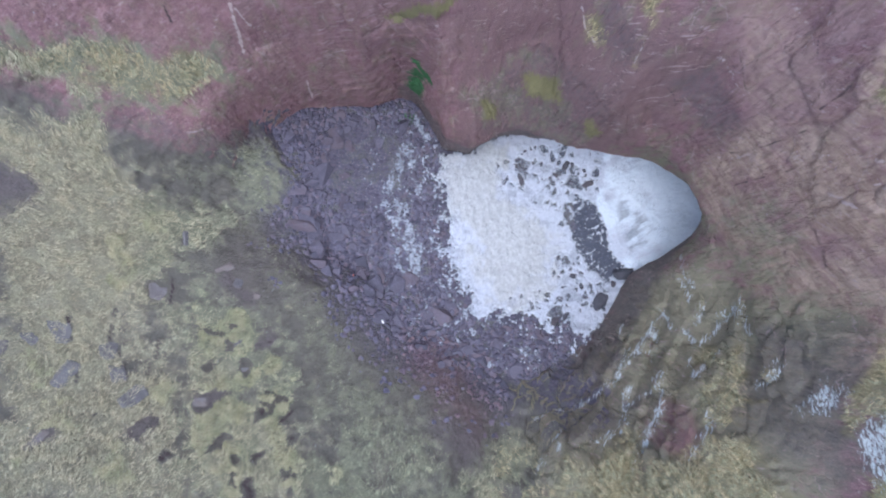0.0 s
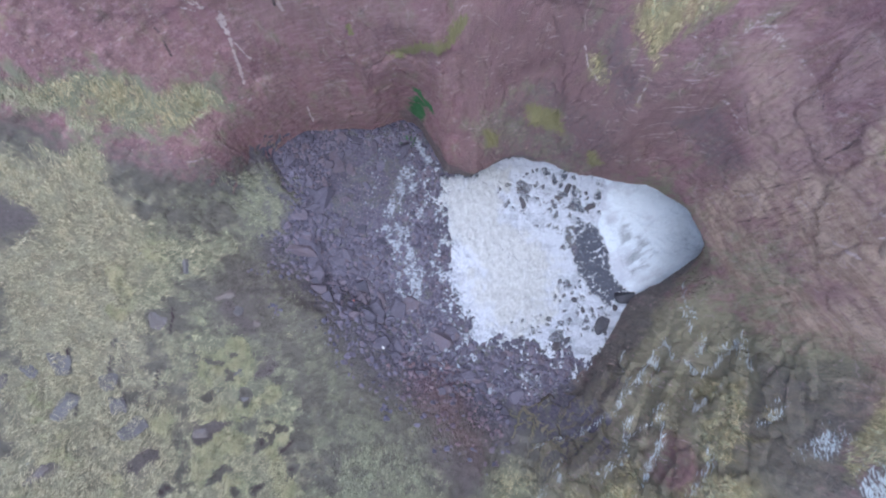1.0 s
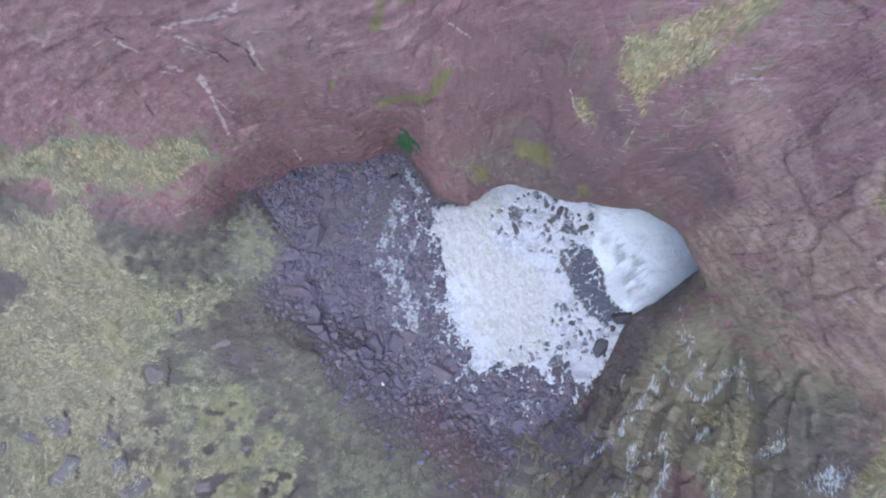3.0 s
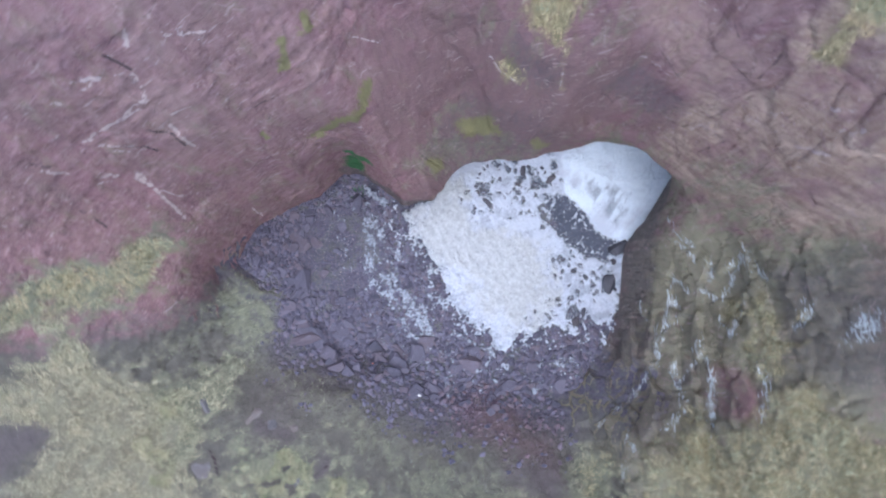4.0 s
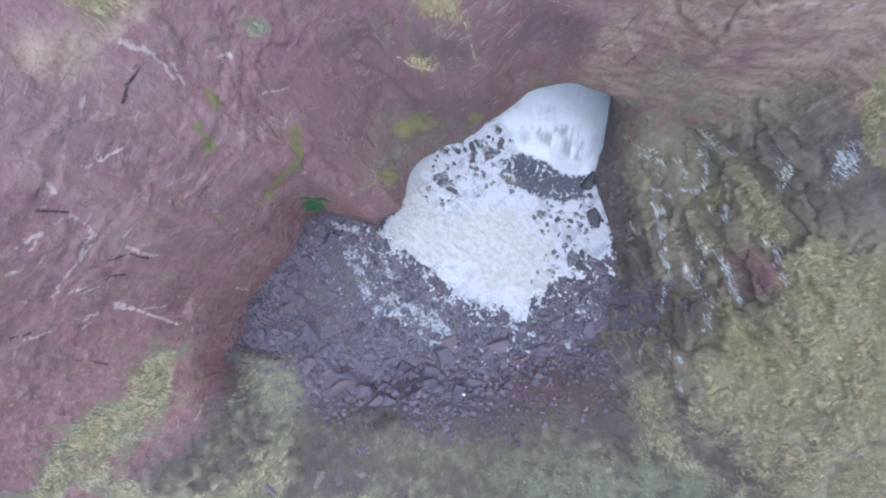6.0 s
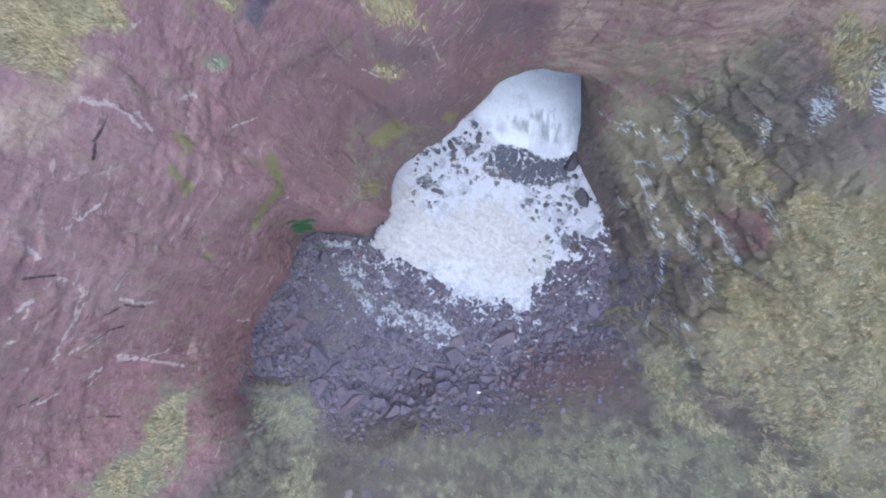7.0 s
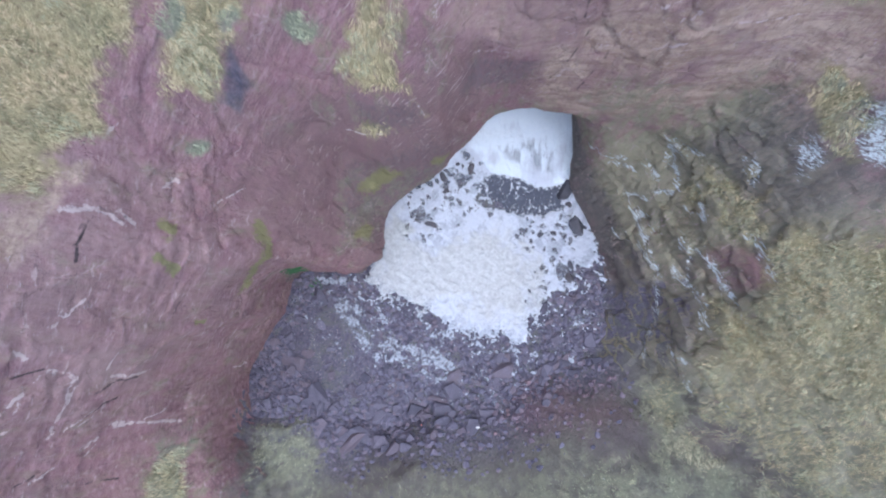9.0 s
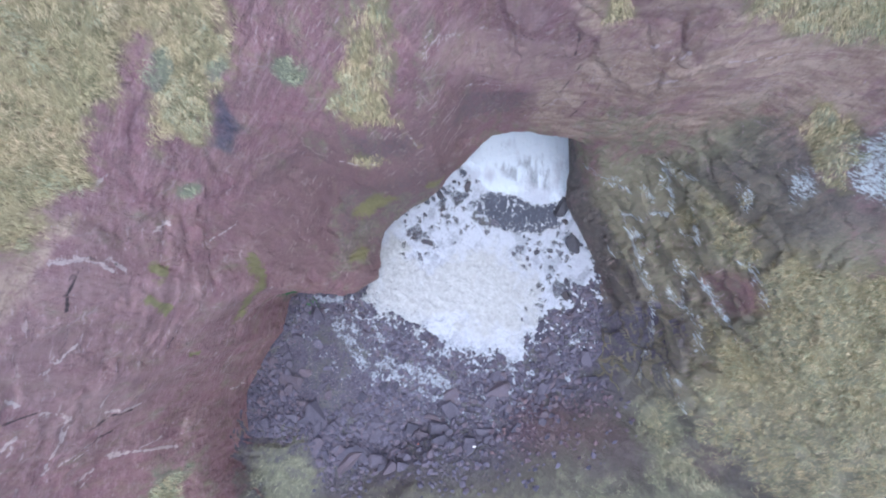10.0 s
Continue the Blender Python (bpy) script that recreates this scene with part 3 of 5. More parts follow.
g_top = face([(80, 34.2), (63, 30.2), (67, 27.7), (73, 26.6), (76, 26.8), (82, 24.7), (85, 26.6), (81, 27.7), (79, 29.0), (73, 29.4), (75, 29.7), (80, 29.5), (83, 28.8), (85, 29.5), (90, 28.3), (94, 27.8), (96, 28.6), (98, 28.9), (102, 28.5), (104, 29.1), (105, 31.1)])
g_face = face([(64, 21.9), (58, 22.9), (52, 26.7), (46, 26.2), (47, 23.9), (50, 20.3), (48, 18.6), (46, 15.6), (52, 18.6), (60, 19.2)])
g_face2 = face([(65, 17.6), (54, 17.4), (55, 14.9), (63, 15.1), (67, 16.3)])
g_eastop = face([(-0, 28.6), (-13, 29.0), (-20, 26.3), (-15, 24.7), (-8, 25.3)])
g_eastop2 = face([(18, 28.4), (13, 28.2), (9, 24.1), (13, 24.6)])
g_bank = plan([(10.5, -6.4), (10.1, -8.2), (11.9, -7.3), (13.5, -9.4), (6.0, -15.8), (4.7, -14.7), (5.2, -12.1), (5.8, -10.6), (7.3, -8.1), (8.5, -7.8)])
grass = most(g_bank, g_west, g_west2, g_south, g_south2, 0.75 * g_south3, 0.8 * g_ledge, g_tuft, g_tuft2, g_top, 0.74 * g_face, 0.7 * g_face2, g_eastop, g_eastop2, smooth(31.5, 33, height), smooth(16, 20, height) * west, smooth(17, 20, height) * south)
grass = np.maximum(grass, (0.58 + 0.9 * (n_b - 0.5)) * sector(165, 285) * smooth(3.0, 5.5, height))
# scree with a thin growth
s_veg1 = plan([(-16.1, 8.6), (-12.6, 9.1), (-9.6, 11.7), (-8.4, 10.3), (-8.6, 7.3), (-11.3, 6.5), (-13.6, 7.1), (-15.6, 7.3)])
s_veg2 = plan([(-10.0, 11.3), (-8.2, 10.2), (-8.1, 6.8), (-11.1, 3.5), (-13.2, 8.4)])
s_corner = plan([(-12.6, 9.4), (-9.9, 11.9), (-8.8, 11.0), (-7.9, 8.5), (-8.6, 6.2), (-11.0, 5.3)], 1.2)
s_veg3 = plan([(-1.2, -3.5), (1.5, -5.9), (1.1, -6.7), (-1.2, -5.6), (-2.4, -3.8)])
s_veg4 = plan([(-3.3, -2.8), (1.0, -7.4), (1.8, -9.4), (2.8, -12.1), (0.2, -13.7), (-8.6, -2.9)])
s_veg5 = plan([(-6.6, -1.2), (-4.0, -3.2), (-2.1, -4.0), (1.1, -6.4), (1.0, -10.4), (-5.9, -9.8)])
s_veg6 = plan([(-11.8, 6.1), (-7.0, 4.2), (-4.8, -0.7), (-2.1, -4.0), (1.1, -6.4), (-6.3, -5.9), (-8.4, -1.1), (-11.0, 2.8)])
soft_west = plan([(-13.2, 0.3), (-10.8, 1.5), (-9.0, 0.2), (-8.1, -1.4), (-7.0, -3.6), (-7.1, -5.8), (-5.9, -9.8), (-11.7, -9.0), (-13.1, -3.1), (-13.1, -1.4)], 4.0)
hollow = smooth(0.53, 0.61, fbm(flat * 1.35, 3, 91)) * soft_west * sector(176, 262)
grass = grass * (1 - 0.35 * hollow)
grass = grass * (1 - 0.32 * smooth(0.47, 0.57, fbm(flat * 1.9, 4, 95)) * smooth(9, 6, height) * sector(165, 258))
bare_rock = plan([(-23.5, 7.6), (-20.2, 7.5), (-18.8, 6.5), (-20.0, 5.5), (-23.5, 5.5)], 0.8)
grass = grass * (1 - 0.9 * bare_rock)
# bare violet earth, dark rock and scree that show through the turf; on the cliffs the mask only darkens rock
earth = most(0.9 * bare_rock, 0.62 * face([(160, 11.1), (163, 10.6), (164, 7.9), (160, 4.2), (151, 1.1), (149, 2.5), (159, 8.0)], 0.6), capsules(W, [(0.55, (-14.4, -5.8, 10.0), (-14.0, -5.2, 9.6)), (0.6, (-11.9, -4.6, 7.7), (-11.4, -4.1, 7.4)), (0.4, (-9.2, -1.7, 4.9), (-9.0, -1.2, 4.6)), (0.5, (-11.3, 2.0, 4.7), (-10.5, 1.2, 4.5)), (0.4, (-18.3, -5.7, 12.0), (-17.9, -5.4, 11.6))]),
             0.55 * plan([(5.1, -9.1), (5.7, -10.7), (5.2, -12.1), (4.7, -14.5), (3.6, -13.8), (3.0, -11.0), (3.3, -9.1)], 0.8), 0.8 * plan([(0.5, -5.8), (2.8, -7.0), (2.3, -9.2), (1.0, -8.9), (0.2, -6.4)], 1.0),
             0.75 * plan([(9.9, -5.1), (10.6, -6.2), (8.0, -7.6), (7.3, -7.2), (9.1, -6.0)], 0.7), 0.55 * plan([(-11.7, 4.5), (-8.3, 5.1), (-5.5, 2.6), (-6.6, 0.5), (-11.4, 1.8)], 1.6), 0.6 * face([(33, 18.2), (17, 16.0), (22, 13.0), (37, 15.0)], 0.6), 0.55 * face([(62, 19.9), (55, 18.2), (46, 17.3), (47, 14.5), (60, 15.3), (66, 16.4)], 0.8), 0.5 * face([(40, 2.0), (66, 1.0), (90, 3.0), (95, 9.0), (70, 13.0), (47, 14.0), (36, 10.0)], 1.6))
grass = grass * (1 - 0.55 * smooth(0.35, 0.75, earth))
lime = plan([(-11.0, 0.4), (-8.3, 0.3), (-7.5, -4.5), (-6.6, -7.3), (-7.0, -8.9), (-10.2, -8.6), (-11.6, -2.8)], 3.4)
growth = most(0.55 * sector(143, 170) * smooth(0.2, 1.5, height) * smooth(8, 5, height), s_corner, s_veg1, s_veg2, s_veg3, s_veg4, s_veg5, 0.95 * s_veg6)
lush = np.clip(0.55 * growth + 0.62 * soft_west + 0.35 * (n_a - 0.4) + 0.35 * smooth(0.50, 0.62, n_b) * smooth(18, 22, height) + 0.34 * sector(256, 334) * smooth(3, 6, height) * smooth(26, 20, height), 0, 1)
lush = np.maximum(lush, 0.56 * sector(136, 166) * smooth(20, 16, height))
lush = np.maximum(lush, 0.62 * smooth(9, 5.5, height) * sector(160, 285))
ferns = capsules(W, [(0.4, (3.2, 14.9, 23.8)), (0.4, (8.1, 14.2, 25.0), (8.1, 14.0, 24.1)), (0.35, (5.6, 15.9, 28.7)), (0.35, (6.7, 15.1, 27.1))])
grass = most(grass, 0.50 * growth, 0.57 * s_corner, 0.85 * ferns)
lush = most(lush, 1.6 * ferns, 0.8 * s_corner)
red = most(plan([(12.2, -5.2), (12.6, -5.2), (12.8, -6.4), (11.9, -7.0), (11.6, -6.7), (11.8, -6.0)]), plan([(3.8, -10.2), (4.5, -10.6), (4.1, -11.0), (3.5, -10.6)]), 0.8 * plan([(-1.5, -1.8), (0.3, -1.6), (2.9, -5.5), (2.9, -8.7), (1.1, -6.4), (-0.8, -4.0)]), 0.75 * plan([(0.2, -1.3), (2.7, -3.7), (2.2, -6.0), (-0.5, -3.9)]))
olive1 = face([(95, 8.5), (81, 8.7), (63, 9.6), (56, 8.2), (40, 7.6), (50, 1.4), (75, 1.9), (93, 5.2)], 1.2)
olive2 = face([(67, 16.3), (58, 19.1), (53, 17.2), (52, 14.9), (57, 14.6)], 1.2)
olive3 = face([(37, 16.0), (31, 17.7), (20, 15.6), (24, 10.6)], 1.2)
olive4 = face([(67, 20.2), (51, 18.3), (54, 14.1), (68, 15.7)], 1.2)
olive5 = face([(73, 13.2), (60, 10.3), (41, 7.9), (38, -3.1), (67, 4.4), (89, 6.0), (102, 7.7)], 1.2)
olive6 = face([(1, 13.8), (-21, 15.2), (-27, 13.0), (-10, 5.3)], 1.2)
olive7 = face([(4, 10.0), (2, 16.9), (-10, 16.1), (-13, 8.0)], 1.2)
light1 = face([(41, 22.3), (36, 24.0), (22, 22.9), (16, 22.7), (14, 18.9), (17, 16.2), (30, 18.4)], 1.2)
slab_ne = face([(42, 22.9), (36, 23.1), (30, 23.4), (23, 23.5), (15, 22.5), (14, 21.3), (14, 17.8), (15, 16.0), (22, 17.6), (33, 19.8)], 0.35)
light4 = face([(30, 26.0), (26, 26.8), (24, 26.6), (24, 26.0), (23, 25.1), (24, 24.3), (31, 25.3)], 0.5)
light2 = face([(0, 20.9), (-8, 23.3), (-19, 24.7), (-23, 23.4), (-19, 20.0), (-10, 15.2)], 1.2)
light3 = face([(117, 28.3), (112, 26.2), (120, 23.1), (133, 11.6), (138, 14.7), (134, 22.0), (126, 27.5)], 1.2)
light = np.clip(most(0.9 * light1, slab_ne, 1.3 * light4, 0.42 * sector(92, 136) * smooth(12, 18, height), 0.8 * light2, 0.6 * light3), 0, 1)
# lichen, moss and ferns
lichen = 0.8 * capsules(W, [(0.50, (1.4, 13.3, 17.6), (1.0, 13.0, 16.7), (0.5, 12.9, 16.4), (-1.4, 13.3, 14.0)),
                     (0.2, (-0.8, 14.2, 23.6), (-1.1, 13.8, 21.6)),
                     (0.3, (0.3, 14.6, 23.8), (0.2, 14.3, 23.5)),
                     (0.2, (-3.4, 13.7, 17.0), (-3.3, 13.6, 16.3))], facing)
lichen = most(lichen, 0.74 * face([(92, 8.4), (87, 8.3), (80, 6.2), (80, 4.5), (89, 5.8)], 0.7), 0.74 * face([(76, 9.1), (70, 9.6), (62, 10.5), (55, 8.8), (62, 7.5), (72, 6.7)], 0.8), 0.74 * face([(48, 8.5), (45, 9.5), (39, 7.7), (40, 5.3), (44, 6.1)], 0.7),
              0.5 * face([(66, 16.6), (64, 17.5), (61, 17.6), (59, 16.7), (62, 15.7)], 0.5), 0.5 * face([(29, 25.3), (28, 26.1), (26, 26.3), (25, 25.9), (26, 25.3)], 0.5))
moss = capsules(W, [(0.4, (-0.7, 13.4, 7.7), (0.1, 12.6, 7.0))])
moss = np.maximum(moss, capsules(W, [(0.75, (-0.4, 13.8, 1.2), (-0.3, 13.6, 3.2)), (0.6, (-0.4, 13.6, 4.6), (-0.2, 13.2, 6.0))], facing))
# glints of sky on the wet ledges, painted white into the colour
SKY_GLINT_EAST_a = [(0.22, (13.7, -0.6, 3.1), (11.9, -2.5, 3.8), (10.8, -3.9, 3.6)),
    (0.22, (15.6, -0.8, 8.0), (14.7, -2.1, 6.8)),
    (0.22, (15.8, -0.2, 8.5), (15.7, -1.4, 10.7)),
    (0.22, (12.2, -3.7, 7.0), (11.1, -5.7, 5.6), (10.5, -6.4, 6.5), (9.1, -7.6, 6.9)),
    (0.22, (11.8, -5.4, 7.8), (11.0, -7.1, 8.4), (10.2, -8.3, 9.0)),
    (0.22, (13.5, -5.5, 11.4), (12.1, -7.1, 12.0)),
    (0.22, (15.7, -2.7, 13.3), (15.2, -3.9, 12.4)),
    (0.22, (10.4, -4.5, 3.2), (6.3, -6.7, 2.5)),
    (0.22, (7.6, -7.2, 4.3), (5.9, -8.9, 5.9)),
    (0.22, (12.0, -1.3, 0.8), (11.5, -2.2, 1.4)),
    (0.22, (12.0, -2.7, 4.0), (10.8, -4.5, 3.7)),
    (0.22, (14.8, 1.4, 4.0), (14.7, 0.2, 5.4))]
SKY_GLINT_EAST_b = [(0.22, (6.2, -10.2, 7.4), (5.8, -10.6, 7.6)),
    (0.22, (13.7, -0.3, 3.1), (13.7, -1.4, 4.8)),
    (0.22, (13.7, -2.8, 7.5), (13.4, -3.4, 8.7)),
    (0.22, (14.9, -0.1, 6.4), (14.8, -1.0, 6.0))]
SKY_GLINT_SOUTH_a = [(0.24, (7.8, -6.8, 2.4), (10.2, -4.9, 2.7)),
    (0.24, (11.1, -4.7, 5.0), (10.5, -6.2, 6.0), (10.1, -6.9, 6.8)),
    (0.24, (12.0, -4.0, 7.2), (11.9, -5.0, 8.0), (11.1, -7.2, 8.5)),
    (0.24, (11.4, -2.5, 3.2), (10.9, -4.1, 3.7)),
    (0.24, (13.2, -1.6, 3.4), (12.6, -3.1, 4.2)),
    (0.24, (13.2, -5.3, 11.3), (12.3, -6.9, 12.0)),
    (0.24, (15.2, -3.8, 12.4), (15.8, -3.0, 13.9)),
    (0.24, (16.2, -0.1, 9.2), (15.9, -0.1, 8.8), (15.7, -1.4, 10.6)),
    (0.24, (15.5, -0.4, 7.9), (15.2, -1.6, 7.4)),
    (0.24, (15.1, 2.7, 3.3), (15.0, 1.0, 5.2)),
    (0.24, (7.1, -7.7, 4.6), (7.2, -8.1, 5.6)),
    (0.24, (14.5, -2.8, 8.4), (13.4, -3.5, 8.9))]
SKY_GLINT_SOUTH_b = [(0.24, (8.3, -7.7, 5.9), (9.8, -7.1, 6.6)),
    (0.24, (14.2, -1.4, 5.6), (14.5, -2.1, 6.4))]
sky_glint = 0.54 * capsules(flat + 0.4 * jit, SKY_GLINT_EAST_a + SKY_GLINT_EAST_b + SKY_GLINT_SOUTH_a + SKY_GLINT_SOUTH_b, facing)
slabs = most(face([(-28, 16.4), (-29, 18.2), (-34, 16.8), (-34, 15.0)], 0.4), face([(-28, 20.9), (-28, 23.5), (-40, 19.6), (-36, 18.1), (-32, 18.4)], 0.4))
sky_glint = np.maximum(sky_glint, 0.53 * slabs)
# pale broken edges and cracks of the beds
PALE_NORTH_a = [(0.12, (-9.1, 15.4, 19.8), (-5.8, 14.7, 22.6)),
    (0.12, (-8.4, 15.0, 18.8), (-7.9, 14.9, 18.5)),
    (0.12, (-8.7, 14.4, 16.4), (-8.7, 14.2, 15.0), (-9.2, 13.3, 10.0)),
    (0.12, (-6.4, 15.1, 24.8), (-5.6, 14.9, 24.5)),
    (0.12, (-7.0, 15.1, 24.4), (-6.6, 15.0, 24.5)),
    (0.12, (-10.3, 14.7, 16.6), (-9.7, 14.6, 16.3)),
    (0.12, (-0.1, 15.4, 28.4), (0.2, 15.2, 27.4)),
    (0.12, (0.4, 15.0, 26.3), (0.1, 14.8, 25.3)),
    (0.12, (-5.8, 14.5, 20.0), (-5.9, 14.3, 17.0)),
    (0.12, (-4.1, 14.7, 26.3), (-2.9, 14.7, 25.7)),
    (0.12, (-5.4, 14.5, 20.9), (-4.6, 14.4, 21.1))]
PALE_NORTH_b = [(0.12, (1.4, 15.1, 24.0), (1.8, 15.1, 23.7)),
    (0.12, (2.2, 15.9, 27.9), (2.5, 15.8, 27.9)),
    (0.12, (-8.2, 15.5, 23.6), (-8.0, 15.4, 23.4)),
    (0.12, (-5.3, 14.8, 24.3), (-5.7, 14.6, 22.5))]
PALE_BEDS_a = [(0.09, (-10.0, 14.7, 17.2), (-9.4, 14.6, 16.6)),
    (0.09, (-12.6, 9.6, 8.2), (-11.8, 10.2, 7.1)),
    (0.09, (-6.8, 13.2, 4.8), (-7.0, 13.4, 1.3)),
    (0.09, (7.0, 12.7, 16.1), (7.2, 12.2, 15.4), (7.6, 11.7, 15.3)),
    (0.09, (9.2, 11.0, 17.4), (9.2, 10.6, 15.8)),
    (0.09, (15.0, 4.0, 19.9), (15.4, 3.3, 21.4)),
    (0.09, (15.2, 3.9, 22.2), (15.6, 3.7, 23.6)),
    (0.09, (16.1, 2.3, 23.1), (17.2, 0.8, 23.5)),
    (0.09, (15.2, 4.8, 22.7), (15.3, 4.2, 23.9))]
PALE_SLAB = [(0.16, (11.2, 10.2, 19.8), (12.0, 9.6, 18.5), (13.0, 8.3, 17.9)), (0.2, (15.0, 5.4, 20.5), (14.7, 5.8, 17.5)), (0.25, (11.4, 11.0, 23.6), (12.0, 10.6, 23.2)), (0.1, (12.6, 10.2, 23.2), (13.1, 8.5, 23.5)), (0.16, (10.9, 11.0, 23.2), (11.4, 11.1, 24.3)), (0.14, (13.5, 7.3, 12.3), (14.0, 6.8, 13.2), (14.2, 6.4, 16.0))]
PALE_STROKES = [(0.10, (-8.7, 15.1, 20.1), (-7.4, 14.9, 21.4), (-6.1, 14.8, 21.9)), (0.12, (-6.9, 15.3, 24.9), (-6.1, 15.2, 24.5)), (0.11, (-11.1, 15.1, 19.3), (-10.6, 14.9, 18.2)), (0.18, (-8.9, 14.4, 15.8), (-8.8, 14.1, 14.7)), (0.08, (-8.6, 14.0, 14.0), (-8.2, 13.9, 12.0)), (0.12, (-8.6, 15.0, 19.5), (-7.6, 14.7, 19.0)), (0.09, (-0.1, 15.5, 28.0), (0.1, 15.4, 27.5)),
                (0.10, (-4.4, 15.1, 27.0), (-4.7, 15.1, 26.1)), (0.09, (1.4, 15.0, 24.4), (1.9, 15.1, 23.7)), (0.11, (-3.6, 15.1, 25.7), (-2.6, 14.8, 25.2)), (0.10, (2.2, 16.0, 27.6), (2.5, 16.0, 27.4)), (0.07, (1.7, 14.4, 20.9), (2.5, 14.3, 19.5)), (0.12, (-9.7, 14.6, 17.6), (-9.3, 14.4, 16.6))]
PALE_RIM = [(0.10, (-0.1, 15.4, 28.3), (0.1, 15.4, 28.1), (0.2, 15.2, 27.5), (0.2, 15.0, 26.6), (0.0, 14.7, 25.7)), (0.10, (-10.9, 15.2, 19.6), (-10.6, 14.9, 18.2)), (0.09, (6.8, 12.8, 16.5), (7.2, 12.2, 15.5), (7.7, 11.6, 15.4))]
pale = np.maximum(0.95 * capsules(flat + 0.15 * jit, PALE_NORTH_a + PALE_NORTH_b + PALE_BEDS_a + PALE_RIM + PALE_STROKES, facing), 0.62 * capsules(flat + 0.5 * jit, [(1.7 * r, *spots) for r, *spots in PALE_SLAB], facing))
CRACK_NORTH_a = [(0.12, (0.4, 15.0, 26.4), (0.1, 15.2, 27.4), (-1.0, 15.1, 27.3), (-1.2, 15.1, 26.9)),
    (0.12, (-6.4, 14.4, 18.0), (-7.3, 14.6, 18.2), (-8.4, 14.9, 18.5)),
    (0.12, (14.2, 5.5, 12.9), (14.9, 5.4, 17.6), (14.7, 5.4, 20.3)),
    (0.12, (-0.7, 14.1, 23.1), (-0.6, 13.7, 20.7)),
    (0.12, (4.9, 17.0, 33.3), (5.2, 16.7, 32.7))]
CRACK_EAST_a = [(0.12, (10.6, 9.9, 15.1), (11.4, 9.4, 14.1), (12.2, 9.0, 12.1)),
    (0.12, (12.7, 10.1, 23.2), (13.0, 8.6, 23.9), (13.4, 8.0, 23.1), (14.0, 7.1, 22.6)),
    (0.12, (11.0, 10.7, 22.2), (12.0, 9.9, 20.1), (12.8, 8.5, 18.5), (13.9, 7.0, 16.2)),
    (0.12, (13.5, 7.5, 11.2), (14.1, 6.7, 15.1), (14.3, 6.5, 18.3), (14.5, 6.4, 20.0)),
    (0.12, (14.1, 6.8, 21.6), (14.1, 7.1, 23.7), (13.9, 7.5, 25.4)),
    (0.12, (-6.2, 14.4, 18.0), (-6.6, 14.2, 15.1)),
    (0.12, (13.7, 7.2, 17.6), (14.7, 5.2, 16.4))]
CRACK_BLOCK = [(0.1, (-1.0, 15.2, 27.4), (0.0, 15.2, 27.5), (0.3, 15.2, 26.9), (0.0, 14.7, 25.8)), (0.1, (-8.4, 14.9, 18.4), (-6.9, 14.6, 18.5), (-6.8, 14.4, 17.2)), (0.1, (-10.7, 15.0, 18.8), (-9.9, 14.9, 18.5))]
crack_shade = (0.48 + 0.28 * smooth(0.40, 0.58, fbm(flat * 0.9, 3, 107))) * capsules(flat + 0.35 * jit, [(0.10, *spots) for _, *spots in CRACK_NORTH_a + CRACK_EAST_a + CRACK_BLOCK], facing)
STROKES_NORTH = [(0.10, (-8.3, 14.9, 19.3), (-7.3, 14.6, 18.7), (-7.1, 14.5, 17.8)), (0.09, (-6.6, 14.6, 20.3), (-6.0, 14.4, 19.1), (-6.2, 14.3, 16.3)), (0.10, (-1.4, 15.1, 26.9), (-0.9, 15.2, 27.25), (-0.3, 15.2, 27.3)), (0.09, (-0.3, 15.2, 27.3), (0.2, 15.2, 26.9), (0.2, 15.0, 25.8)),
                 (0.09, (-11.9, 14.3, 15.1), (-11.8, 13.7, 13.1)), (0.10, (-5.5, 15.3, 25.7), (-5.2, 15.1, 24.6)), (0.07, (-2.9, 14.0, 19.7), (-1.9, 13.9, 19.8)), (0.10, (-11.2, 15.3, 20.0), (-10.7, 15.1, 19.3))]
crack_shade = np.maximum(crack_shade, (0.66 + 0.3 * smooth(0.38, 0.52, fbm(flat * 1.4, 3, 109))) * capsules(flat + 0.25 * jit, STROKES_NORTH, facing))
# dark spots without blades in the lower west grass
DARK_SPOTS = ((-8.7, -4.8, 6.4), (-9.1, -5.6, 7.1), (-9.2, -1.7, 4.9), (-10.9, -6.3, 8.6), (-8.9, -7.2, 8.0), (-7.6, -6.9, 7.3), (-7.8, -5.6, 6.3), (-13.1, -6.9, 10.3), (-18.3, -5.7, 12.0), (-9.3, -8.3, 9.0), (-7.7, -8.6, 8.5))
crack_shade = np.maximum(crack_shade, 0.85 * capsules(W + 0.5 * jit, [(0.26, (x - 0.25, y - 0.35, z), (x + 0.25, y + 0.35, z - 0.1)) for x, y, z in DARK_SPOTS]))
crack_shade = np.maximum(crack_shade, 0.6 * smooth(0.63, 0.70, n_b) * g_west2)
